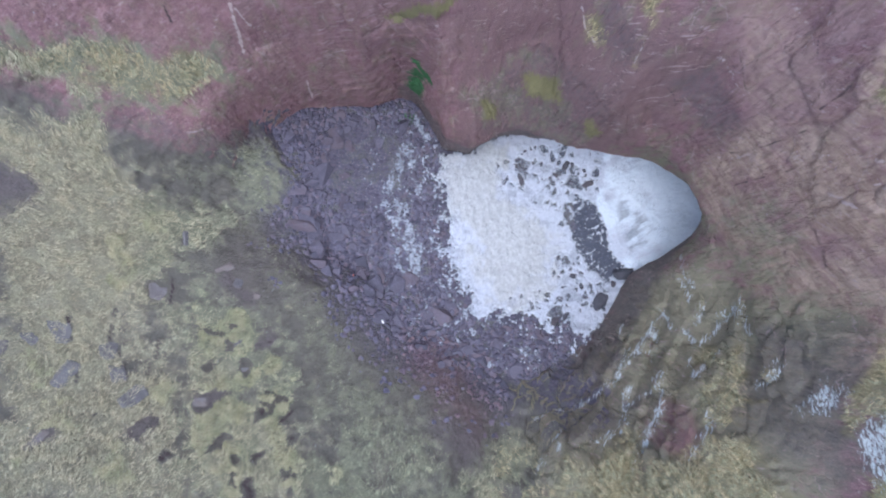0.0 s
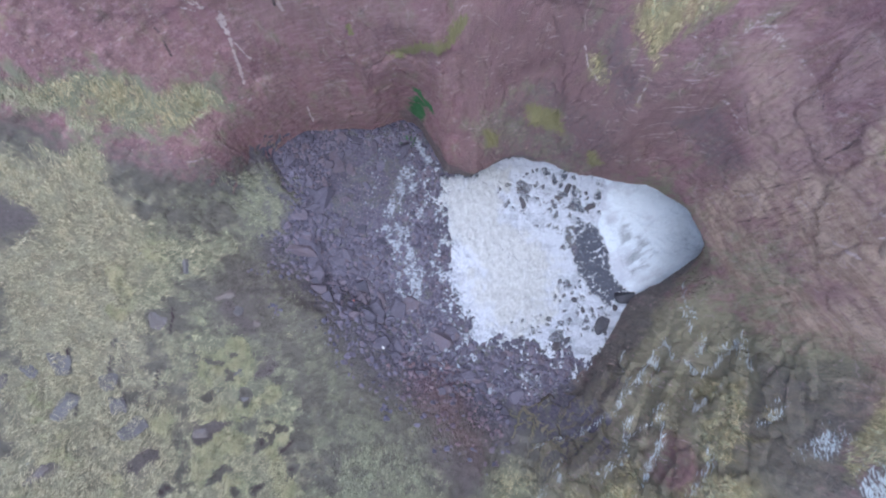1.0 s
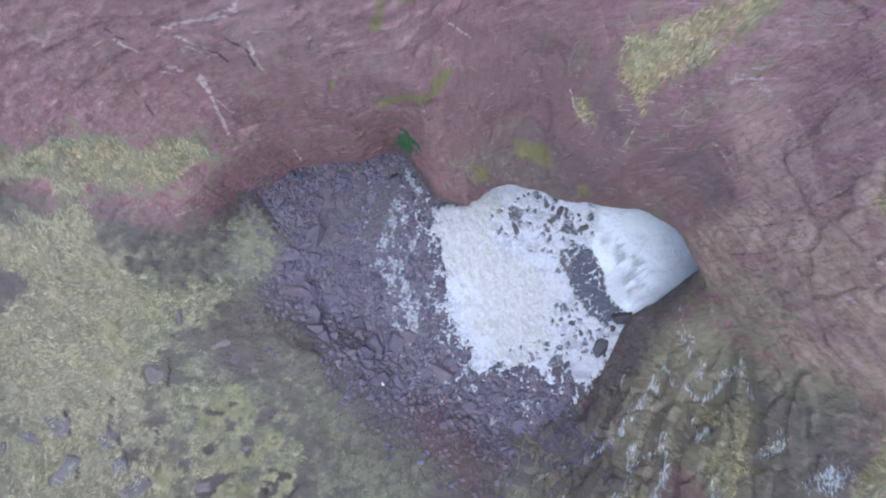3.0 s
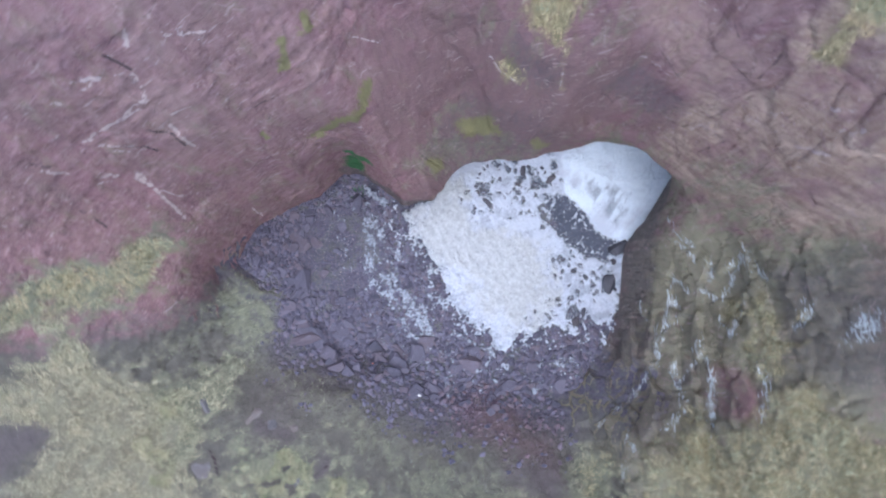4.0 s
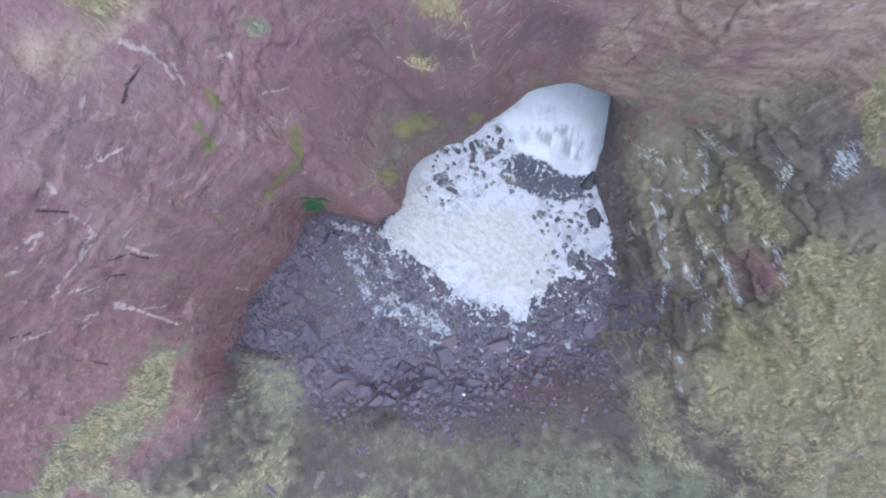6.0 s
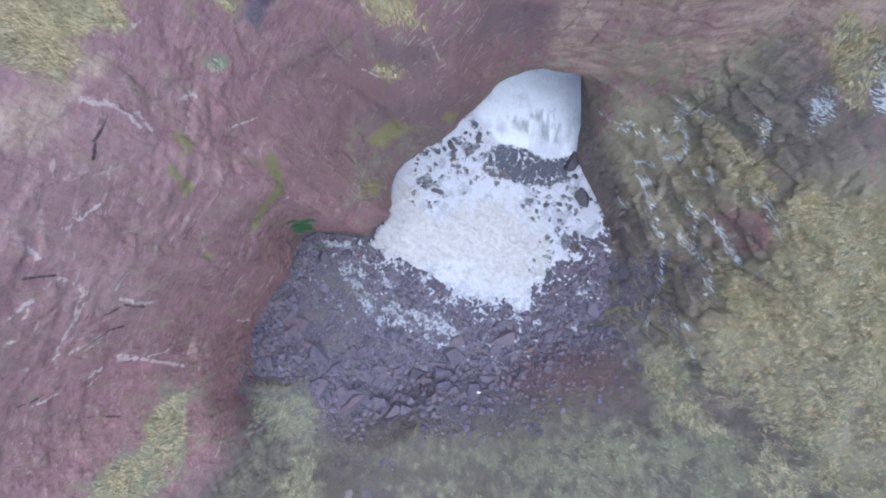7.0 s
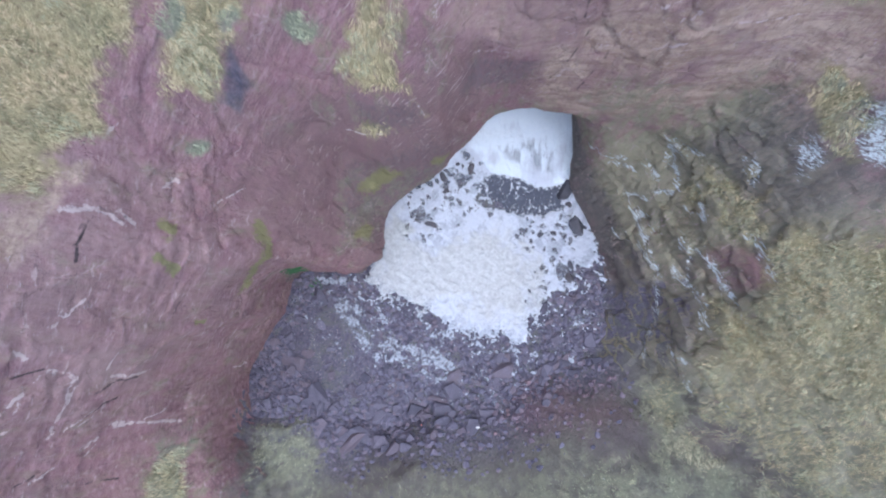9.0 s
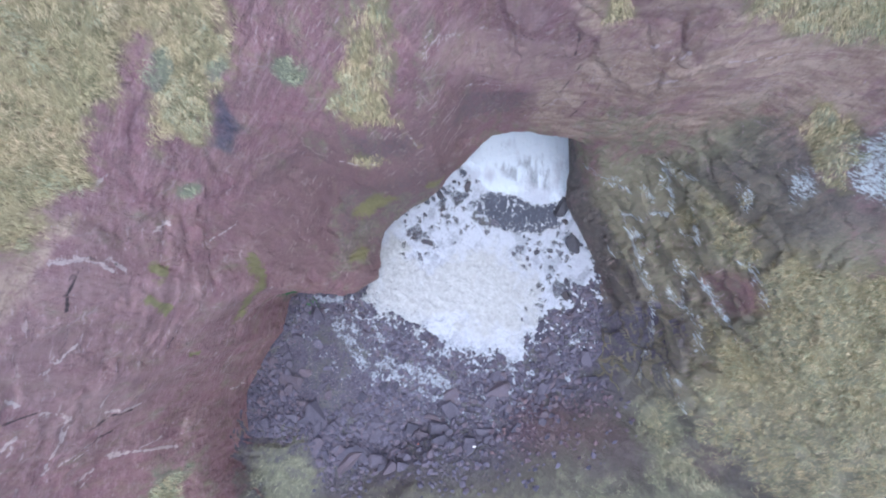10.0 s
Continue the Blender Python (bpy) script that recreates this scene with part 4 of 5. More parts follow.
# shaded downhill edges of the west slope rocks, painted in the crack colour
EDGE_SHADE = [(0.13, (-14.2, 2.4, 6.1), (-13.9, 1.6, 6.2), (-14.0, 0.8, 6.4)), (0.10, (-16.4, 0.4, 7.9), (-16.6, -1.0, 8.0), (-16.0, -1.9, 8.1)), (0.12, (-18.1, 0.1, 9.1), (-18.1, -1.0, 9.2)), (0.09, (-14.5, -1.2, 7.1), (-14.4, -2.1, 7.4)),
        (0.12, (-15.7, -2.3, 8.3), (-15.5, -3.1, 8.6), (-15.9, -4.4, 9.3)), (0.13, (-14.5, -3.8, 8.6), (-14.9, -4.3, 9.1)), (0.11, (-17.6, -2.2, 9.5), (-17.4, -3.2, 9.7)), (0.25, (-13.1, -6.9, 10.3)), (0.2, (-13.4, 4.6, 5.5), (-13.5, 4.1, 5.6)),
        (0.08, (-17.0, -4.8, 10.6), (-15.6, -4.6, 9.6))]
crack_shade = np.maximum(crack_shade, capsules(flat + 0.4 * jit, EDGE_SHADE))
slate = face([(82, 24.1), (75, 26.6), (73, 26.5), (75, 24.3), (81, 22.7)], 0.4)
crack_shade = np.maximum(crack_shade, capsules(flat, [(0.14, (16.1, 1.7, 14.7))]))
grass = grass * (1 - 0.9 * smooth(0.30, 0.60, crack_shade))
scree = np.where(part_of == 0, 1.0, np.clip(most(sector(163, 268), 0.8 * sector(163, 284) * smooth(2, 4, height)) * smooth(22, 18, height) + sector(138, 310) * smooth(7.5, 4.0, height + 3 * (n_a - 0.5)) * smooth(0.35, 0.6, up) + 0.9 * sector(140, 168) * smooth(7.0, 4.5, height) * smooth(0.12, 0.4, up) + 0.55 * slate, 0, 1))
# sector 143 to 164 only darkens the wall foot slightly
wet = np.clip(most(smooth(4.0, 0.0, height) * sector(300, 115) * (part_of > 0) * 0.75, 0.75 * smooth(3, 0.0, height) * sector(296, 352) * (part_of > 0), 0.6 * sector(316, 341) * smooth(10, 12, height) * smooth(22, 18, height), 0.9 * slabs, 0.12 * sector(143, 164) * smooth(0.5, 2, height) * smooth(11, 8.5, height), slate * 0.5, 0.36 * sector(284, 342) * smooth(17, 12, height) * smooth(0.5, 3, height), 0.8 * capsules(W, [(1.3, (10.6, -3.0, 2.5), (8.4, -5.2, 2.5)), (1.0, (11.8, -5.0, 6.0)), (0.9, (10.9, -5.4, 4.0))])), 0, 1)
algae = np.clip(sector(278, 345) * 0.95 * smooth(-2.5, 0.5, height) * smooth(21, 15, height) + 0.6 * east * smooth(12, 6, height) + 0.45 * (n_a - 0.35) * north, 0, 1)
wet = np.where(part_of == 0, 0.7 * smooth(0.5, 3.0, flat[:, 0]) * smooth(-3.0, -1.0, flat[:, 1]), wet)
soil = np.clip(sector(160, 290) * smooth(0.6, 3.2, height) * (part_of > 0), 0, 1)
# sector 140 to 166 only dulls the rock colour
algae = most(algae, 0.3 * sector(140, 166) * smooth(5, 7, height) * smooth(13, 11, height), 0.25 * sector(36, 66) * smooth(15, 20, height), 0.45 * olive1, 0.4 * olive2, 0.2 * olive3, 0.4 * olive4, 0.42 * olive5, 0.55 * olive6, 0.5 * olive7)
tan = most(0.44 * slab_ne, np.clip(sector(332, 18) * smooth(6, 11, height) * (0.50 + 0.55 * smooth(0.42, 0.58, fbm(flat * (0.4, 0.4, 0.28), 4, 111))), 0, 1), face([(108, 30.8), (106, 29.4), (104, 28.9), (109, 28.4), (113, 28.7), (114, 29.9)]), 1.1 * capsules(W, [(0.3, (0.6, 15.7, 28.5), (1.0, 15.8, 27.8), (0.4, 15.5, 28.4), (-0.2, 15.6, 28.8), (-1.3, 15.5, 28.8))]))
calm = np.maximum(sector(30, 100) * smooth(25, 15, height), 0.45 * sector(8, 40) * smooth(19, 14, height))
covers = dict(grass=grass, lush=lush, lichen=lichen, moss=moss, pale=pale, sky_glint=sky_glint, crack_shade=crack_shade, scree=scree, wet=wet, algae=algae, tan=tan, red=red, soil=soil, light=light, earth=earth, calm=calm)


def land_piece(name, label, category, i0, i1, j0, j1):
    """One piece of the land, cut out of the profiles between two angles and two steps along them."""
    cols = np.arange(i0, i1 + 1) % NT
    rows = np.arange(j0, j1 + 1)
    idx = (cols[:, None] * ND + rows[None, :])
    n, m = idx.shape
    a = (np.arange(n - 1)[:, None] * m + np.arange(m - 1)[None, :]).ravel()
    faces = np.stack([a, a + m, a + m + 1, a + 1], 1)
    pick = idx.ravel()
    verts = flat[pick]
    q = verts[faces[:, :3]]
    if (np.cross(q[:, 1] - q[:, 0], q[:, 2] - q[:, 0]) * N.reshape(-1, 3)[pick[faces[:, 0]]]).sum() < 0:
        faces = faces[:, ::-1]
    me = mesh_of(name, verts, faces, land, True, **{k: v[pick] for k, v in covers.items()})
    return tagged(new(name, me), label, category, kind="structure")


def at_angle(a):
    return int(round(a / 360 * NT))


land_piece("beach", "dark violet shingle beach falling into foaming sea", "beach", 0, NT, 0, NF)
land_piece("cliff_north", "high mauve sandstone cliff with grassy ledges", "cliff", at_angle(28), at_angle(166), NF, NF + NW - 1)
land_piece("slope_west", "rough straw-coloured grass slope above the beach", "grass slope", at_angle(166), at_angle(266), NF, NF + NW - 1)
land_piece("cliff_south", "wet ledged rock slope with grass and painted glints", "rock slope", at_angle(266), at_angle(326), NF, NF + NW - 1)
land_piece("cliff_east", "steep tan and mauve sandstone cliff above the sea", "cliff", at_angle(326), at_angle(388), NF, NF + NW - 1)
land_piece("ground", "open grassland on top of the cliffs", "ground", 0, NT, NF + NW - 1, ND - 1)

# ---- the sea ----
SEA = -3.4
FOAM_EDGE = [(0.6, 9.9), (2.2, 10.5), (2.9, 10.7), (4.4, 11.8), (6.8, 12.8), (9.5, 12.6), (14.6, 13.2), (19.6, 12.0), (22.5, 5.7), (18.0, 2.2), (14.8, 0.8), (13.4, -0.2), (12.0, -0.7),
             (10.7, -1.3), (9.5, -1.7), (8.8, -1.0), (7.3, -1.0), (5.8, -0.5), (4.3, -0.4), (3.0, -0.9), (2.3, 1.0), (1.6, 2.9), (1.4, 5.5), (1.0, 8.1)]
CREAM_EDGE = [(0.5, 9.8), (4.0, 11.6), (5.4, 10.5), (5.2, 8.1), (6.9, 6.5), (8.3, 4.6), (8.4, 2.3), (7.4, 0.4), (4.0, -0.2), (3.0, 3.6), (1.3, 6.6)]
WAVE_EDGE = [(12.2, 12.3), (16.0, 13.0), (22.5, 5.7), (17.0, 1.6), (13.6, 2.5), (12.5, 3.6), (12.1, 5.5), (11.4, 7.2), (12.0, 8.5)]
DARK_EDGE = [(9.4, 6.9), (10.6, 7.3), (11.4, 6.9), (12.0, 5.4), (12.3, 3.8), (13.2, 2.4), (12.0, 1.7), (11.0, 2.4), (10.2, 3.8), (9.3, 5.9)]
HOLE_EDGE = [(13.1, 7.7), (14.4, 6.4), (15.5, 4.8), (13.6, 3.7), (12.9, 5.2), (12.7, 6.7)]
SWASH = [(0.55, (-1.3, 10.2, 0), (-2.3, 8.0, 0), (-1.8, 6.0, 0), (-0.7, 3.1, 0)), (0.22, (-0.5, 12.9, 0), (-0.1, 11.4, 0)), (0.2, (5.7, -2.5, 0), (6.8, -3.0, 0)),
         (0.25, (-0.4, 8.1, 0), (-1.6, 7.1, 0)), (0.24, (0.2, 4.6, 0), (1.9, 2.5, 0), (3.0, 0.5, 0)), (0.2, (0.6, 1.9, 0), (2.6, -0.6, 0))]
step = 0.045
gx, gy = np.meshgrid(np.arange(-4.0, 22.0, step), np.arange(-4.2, 13.6, step), indexing="ij")
fx, fy = gx.ravel(), gy.ravel()
flat0 = np.stack([fx, fy, np.zeros_like(fx)], 1)
n1, n2, n3 = fbm(flat0 * 0.8, 4, 21), fbm(flat0 * (1.9, 1.5, 1), 5, 25, 0.6), fbm(flat0 * 4.5, 4, 29, 0.6)
n4 = fbm(flat0 * 9.0, 3, 31, 0.6)
main = inside(fx, fy, FOAM_EDGE)
creamy = smooth(-1.3, 1.5, inside(fx, fy, CREAM_EDGE) + 2.6 * (n1 - 0.5) + 2.4 * (n2 - 0.5) + 0.8 * (n3 - 0.5))
sheet = inside(fx, fy, WAVE_EDGE) + 0.5 * (n2 - 0.5) + 0.25 * (n3 - 0.5)
wave = smooth(-0.10, 0.10, sheet)
along, across = 0.85 * fx + 0.53 * fy, 0.53 * fx - 0.85 * fy
streak = fbm(np.stack([along * 0.7, across * 3.4, 0 * fx], 1), 5, 37, 0.65)
fall = fbm(np.stack([along * 0.5, across * 2.2, 0 * fx], 1), 5, 38, 0.6)
dark = inside(fx, fy, DARK_EDGE) + 0.7 * (n2 - 0.5) + 0.7 * (streak - 0.5) + 0.5 * (n3 - 0.5)
hole = inside(fx, fy, HOLE_EDGE) + 0.7 * (n2 - 0.5) + 0.9 * (fall - 0.5)
lace = (n2 - 0.5) * 1.7 + (n3 - 0.5) * 0.7
# ragged rim, then a broken fringe of froth outside it
amount = np.minimum(main / 0.55 + lace * 1.8 + (n4 - 0.5) * 0.6, 0.75)
amount = np.where(main < 0.25, np.maximum(amount, 0.10 + lace * 1.5 + (n3 - 0.5) * 1.4 + (n4 - 0.5) * 2.0 + main * 0.55), amount)
# stones and gaps stand dark in the foam: crowded under the north wall, few over the bar
gap_in = np.stack([fx + 0.5 * (n2 - 0.5) + 0.2 * (n3 - 0.5), fy + 0.5 * (n3 - 0.5) + 0.3 * (n1 - 0.5), 0 * fx], 1)
crowd = smooth(0.0, 0.75, capsules(flat0, [(1.4, (6.3, 9.2, 0), (8.3, 9.4, 0), (10.2, 9.0, 0)), (1.0, (8.6, 7.6, 0), (9.6, 7.2, 0)), (0.9, (9.2, 2.3, 0), (10.6, 1.0, 0)), (0.8, (6.2, 0.2, 0), (8.6, 0.2, 0))]))
gaps = 0.0
for scale, seed, rare in ((0.9, 51, 0.80), (1.7, 53, 0.74), (3.0, 57, 0.80)):
    value, border_gap, _ = cells(gap_in * scale, seed)
    gaps = np.maximum(gaps, (value > rare + 0.20 - 0.34 * crowd - 0.05 * smooth(1.6, 0.2, main) + 0.2 * creamy) * smooth(0.05, 0.30, border_gap))
amount = np.where(main > -0.3, np.minimum(amount, 0.75 - 0.70 * gaps * (1 - wave) * (0.75 + n3 * 0.5)), amount)
amount = np.where(main > 0, amount - 2.6 * np.maximum(0, n2 - 0.64) * (1 - wave) * (1 - 0.5 * creamy), amount)
# the dark trough in front of the wave, sprinkled with froth
amount = np.minimum(amount, np.where(wave < 0.5, np.maximum(-dark * 2.4 + 0.1, -0.16 + (n4 - 0.5) * 1.5 + (streak - 0.55) * 2.0), 9))
strips = capsules(np.stack([fx, fy, np.zeros_like(fx)], 1) + 0.5 * np.stack([n1 - 0.5, n2 - 0.5, 0 * n1], 1), SWASH)
amount = np.maximum(amount, np.minimum((strips - 0.52) * 1.0 + lace * 1.3 + (n3 - 0.5) * 1.4 + (n4 - 0.5) * 2.0, 0.11 + 0.8 * (n3 - 0.5)))
bed_z = floor_height(fx, fy)
curds = 1 - 2.6 * np.abs(fbm(flat0 * (2.0, 1.3, 1) + 0.8 * np.stack([n1, n2, 0 * n1], 1), 4, 45, 0.55) - 0.5)
top = np.maximum(bed_z + 0.20, SEA) + 0.05 + np.clip(amount, 0, 1) * (0.05 + 0.10 * creamy * (n2 + n3 * 0.6) + (0.06 + 0.07 * creamy) * curds * (1 - wave)) + wave * (0.22 * smooth(0, 0.6, sheet) + 0.30 * (n1 - 0.2) + 0.10 * (fall - 0.5))
keep = amount > -0.45
thin = 0.75 * smooth(0.22, -0.14, amount)
thin = np.maximum(thin, 0.42 * smooth(1.3, 0.2, main + 1.6 * (n2 - 0.5)) * smooth(6.0, 3.5, fx) * (0.5 + 0.6 * smooth(0.45, 0.6, n3)))
# grey mottling: soft shading painted in, along with see-through patches
thin = np.maximum(thin, 0.44 * (1 - wave) * (1 - 0.5 * creamy) * smooth(0.48, 0.66, fbm(flat0 * (1.1, 1.6, 1), 5, 43, 0.65)))
thin = np.maximum(thin, smooth(-0.55, 0.25, hole) * (0.15 + 0.40 * smooth(0.62, 0.42, fall)))
thin = np.maximum(thin, 0.2 * wave * smooth(0.55, 0.8, fbm(np.stack([along * 1.6, across * 0.5, 0 * fx], 1), 5, 39, 0.6)))
# lines between the curds darkened, crease shade put into the colour
thin = np.maximum(thin, 0.36 * (1 - wave) * (0.4 + 0.6 * creamy) * smooth(0.90, 0.985, curds) * smooth(0.44, 0.60, n2))
nx, ny = gx.shape
a = (np.arange(nx - 1)[:, None] * ny + np.arange(ny - 1)[None, :]).ravel()
quads = np.stack([a, a + ny, a + ny + 1, a + 1], 1)
quads = quads[keep[quads].all(1)]
used, packed = np.unique(quads, return_inverse=True)
foam = new("sea_foam", mesh_of("sea_foam", np.stack([fx, fy, top], 1)[used], packed.reshape(-1, 4), foam_mat, True, cream=creamy[used], blue=(wave * smooth(0.35, 0.6, 0.6 * n1 + 0.4 * streak + 0.06 * inside(fx, fy, WAVE_EDGE)))[used], thin=thin[used], depth=amount[used]))
tagged(foam, "white and cream sea foam in ragged patches", "foam", kind="stuff")
wx, wy = np.meshgrid(np.arange(-1.0, 22.5, 0.12), np.arange(-5.0, 13.5, 0.12), indexing="ij")
wp = np.stack([wx.ravel(), wy.ravel(), np.zeros(wx.size)], 1)
wp[:, 2] = SEA + 0.16 * (fbm(wp * 1.1, 4, 33) - 0.5)
nx, ny = wx.shape
a = (np.arange(nx - 1)[:, None] * ny + np.arange(ny - 1)[None, :]).ravel()
tagged(new("water", mesh_of("water", wp, np.stack([a, a + ny, a + ny + 1, a + 1], 1), water_mat)), "dark slate-blue sea water in the cove", "water", kind="structure")


# ---- stones ----
def rock_mesh(name, mat, seed, flatness=0.55, points=16):
    rng = random.Random(seed)
    bm = bmesh.new()
    for _ in range(points):
        v = Vector((rng.gauss(0, 1), rng.gauss(0, 1), rng.gauss(0, 1))).normalized()
        v = Vector([math.copysign(abs(c) ** 0.7, c) for c in v])
        bm.verts.new((v.x * 0.5, v.y * rng.uniform(0.36, 0.5), v.z * 0.5 * flatness))
    hull = bmesh.ops.convex_hull(bm, input=bm.verts)
    bmesh.ops.delete(bm, geom=[g for g in hull["geom_interior"] if isinstance(g, bmesh.types.BMVert)], context="VERTS")
    bmesh.ops.dissolve_limit(bm, angle_limit=radians(12), verts=bm.verts, edges=bm.edges)
    bmesh.ops.bevel(bm, geom=list(bm.edges), offset=0.03, segments=1, affect="EDGES", clamp_overlap=True)
    me = bpy.data.meshes.new(name)
    bm.to_mesh(me)
    bm.free()
    me.materials.append(mat)
    return me


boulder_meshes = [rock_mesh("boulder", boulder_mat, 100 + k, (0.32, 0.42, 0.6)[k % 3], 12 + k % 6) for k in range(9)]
wet_meshes = [rock_mesh("sea_rock", wet_mat, 300 + k, 0.6, 16) for k in range(5)]
rng = random.Random(5)


def lay_stone(name, meshes, x, y, size, label, group, long=1.0, turn=None, sink=0.12, z=None, lean=None):
    ob = new(name, rng.choice(meshes))
    base = float(floor_height(np.array([x]), np.array([y]))[0]) if z is None else z
    ob.matrix_world = pose(x, y, base + size * sink, rng.uniform(-14, 14), rng.uniform(-14, 14), rng.uniform(0, 360) if turn is None else turn) @ Matrix.Diagonal((size * long, size, size, 1))
    if lean is not None:
        tilt = Vector((0, 0, 1)).rotation_difference(Vector(lean)).to_matrix().to_4x4()
        ob.matrix_world = pose(x, y, base + size * sink) @ tilt @ pose(0, 0, 0, 0, 0, turn or 0) @ Matrix.Diagonal((size * long, size, size, 1))
    return tagged(ob, label, "rock", group)


SEA_ROCKS = [(11.3, 0.1, 1.15, 1.6, 70), (9.5, 2.0, 0.55, 1.2, 20), (10.1, 1.4, 0.5, 1.3, 60), (6.2, 8.6, 0.7, 1.4, 120), (5.9, 9.5, 0.5, 1.2, 30), (13.1, 2.2, 1.2, 1.3, 10),
             (9.5, 9.6, 0.7, 1.2, 40), (10.9, 8.3, 0.7, 1.3, 0), (8.6, 8.9, 0.5, 1.2, 0), (12.3, 1.4, 0.6, 1.3, 60), (11.9, 0.9, 0.4, 1.2, 20), (8.9, -0.6, 0.6, 1.3, 30), (8.1, -1.0, 0.7, 1.2, 80)]


def sea_bed(x, y):
    return max(SEA, 0.12 + float(floor_height(np.array([x]), np.array([y]))[0]))


for x, y, size, long, turn in SEA_ROCKS:
    lay_stone("sea_rock", wet_meshes, x, y, size, "wet black rock standing out of sea foam", "rocks in the foam", long, turn, 0.14, sea_bed(x, y))
for k in range(34):
    # a scatter of small ones, thick along the north wall and thin over the bar
    x, y = (rng.uniform(6.0, 11.0), rng.uniform(7.4, 10.4)) if k < 24 else (rng.uniform(3.0, 10.5), rng.uniform(-0.5, 8.0))
    lay_stone("sea_rock", wet_meshes, x, y, rng.uniform(0.2, 0.42), "small wet rock washed by sea foam", "rocks in the foam", rng.uniform(1.0, 1.6), None, 0.12, sea_bed(x, y))
for x, y, size, long, turn in [(2.2, -2.6, 1.0, 1.2, 20), (-4.2, 3.0, 1.2, 1.2, 100), (-6.9, 3.6, 1.9, 1.1, 30), (-6.5, 8.5, 1.7, 1.2, 60), (-7.6, 5.6, 1.5, 1.5, 150),
                               (-6.3, 10.9, 1.0, 1.0, 0), (0.7, -0.2, 1.4, 1.4, 130), (3.1, -3.3, 1.0, 1.0, 0), (-3.3, 1.3, 1.6, 1.4, 80), (-1.3, 1.9, 1.3, 1.5, 40)]:
    lay_stone("boulder", boulder_meshes, x, y, size, "large flat violet-grey boulder on the beach", "boulders on the beach", long, turn, 0.1)


def ground_at(x, y):
    """Height of the land at a place in plan."""
    dx, dy = x - CENTRE[0], y - CENTRE[1]
    i = int(round(math.degrees(math.atan2(dy, dx)) % 360 / 360 * NT)) % NT
    r = np.hypot(P[i, :, 0] - CENTRE[0], P[i, :, 1] - CENTRE[1])
    return float(np.interp(math.hypot(dx, dy), np.maximum.accumulate(r), P[i, :, 2]))


def cover_at(mask, x, y):
    """Value of a cover at a place in plan."""
    dx, dy = x - CENTRE[0], y - CENTRE[1]
    i = int(round(math.degrees(math.atan2(dy, dx)) % 360 / 360 * NT)) % NT
    r = np.hypot(P[i, :, 0] - CENTRE[0], P[i, :, 1] - CENTRE[1])
    return float(mask[i * ND + min(ND - 1, int(np.searchsorted(np.maximum.accumulate(r), math.hypot(dx, dy))))])


def ground_normal(x, y, d=0.6):
    n = Vector((ground_at(x - d, y) - ground_at(x + d, y), ground_at(x, y - d) - ground_at(x, y + d), 2 * d))
    return n.normalized()


outcrop_meshes = [rock_mesh("outcrop_rock", weathered_mat, 500 + k, 0.38, 18) for k in range(5)]
# rocks that stand out of the grass slope
for x, y, size, long, turn in [(-14.7, 1.7, 1.5, 1.3, 80), (-18.6, -0.4, 1.5, 1.4, 100), (-19.6, -0.9, 1.0, 1.2, 130), (-16.6, -1.6, 1.4, 1.5, 95), (-18.0, -2.8, 1.6, 1.2, 60),
                               (-15.9, -2.9, 1.2, 1.5, 110), (-15.0, -4.0, 1.3, 1.3, 40), (-20.2, -3.8, 1.6, 1.2, 10), (-18.3, -5.7, 1.2, 1.3, 50), (-20.6, -1.3, 1.1, 1.2, 0),
                               (-10.1, -3.0, 0.45, 1.2, 0), (-10.6, -1.6, 0.7, 1.2, 50), (-11.6, 2.6, 1.0, 1.3, 30), (-10.9, 1.8, 0.8, 1.2, 70), (-11.9, -4.5, 0.8, 1.4, 15), (-9.8, 1.0, 0.7, 1.2, 90), (-13.5, 4.3, 0.7, 1.4, 90)]:
    lay_stone("outcrop_rock", outcrop_meshes, x, y, size * 0.9, "weathered violet-grey rock half sunk in grass slope", "rocks in the grass slope", long * 1.1, turn, -0.12, ground_at(x, y), ground_normal(x, y))

# loose boulders: more and larger towards the foot of the slope
count = 0
while count < 285:
    x, y = rng.uniform(-11, 9.5), rng.uniform(-7.5, 13)
    dx, dy = x - CENTRE[0], y - CENTRE[1]
    a = math.degrees(math.atan2(dy, dx)) % 360
    foot = float(np.interp(a, theta, rings[0]))
    over = math.hypot(dx, dy) - foot
    if over > 2.0 * (155 < a < 280) - 0.3 or a < 176 and ground_at(x, y) > 1.2 or x > 1.5 and y > 0.5 and x + y * 0.2 > 3 or (x > 6 and y > -1.0):
        continue
    if cover_at(grass, x, y) > 0.45 and rng.random() < 0.8:
        continue
    gravel = math.hypot(x + 3.5, y - 9.5) < 2.6
    if capsules(np.array([[x, y, 0.0]]), SWASH)[0] > 0.12 and rng.random() < 0.8:
        continue
    if gravel and rng.random() < 0.85:
        continue
    size = min(1.5, (0.54 if -9 < x < -1 and -1 < y < 8 else 0.42) * rng.lognormvariate(0.2, 0.40))
    lay_stone("boulder", boulder_meshes, x, y, size, "angular violet-grey boulder among beach shingle", "boulders on the beach", rng.uniform(1.0, 1.5), None, 0.03, ground_at(x, y))
    count += 1


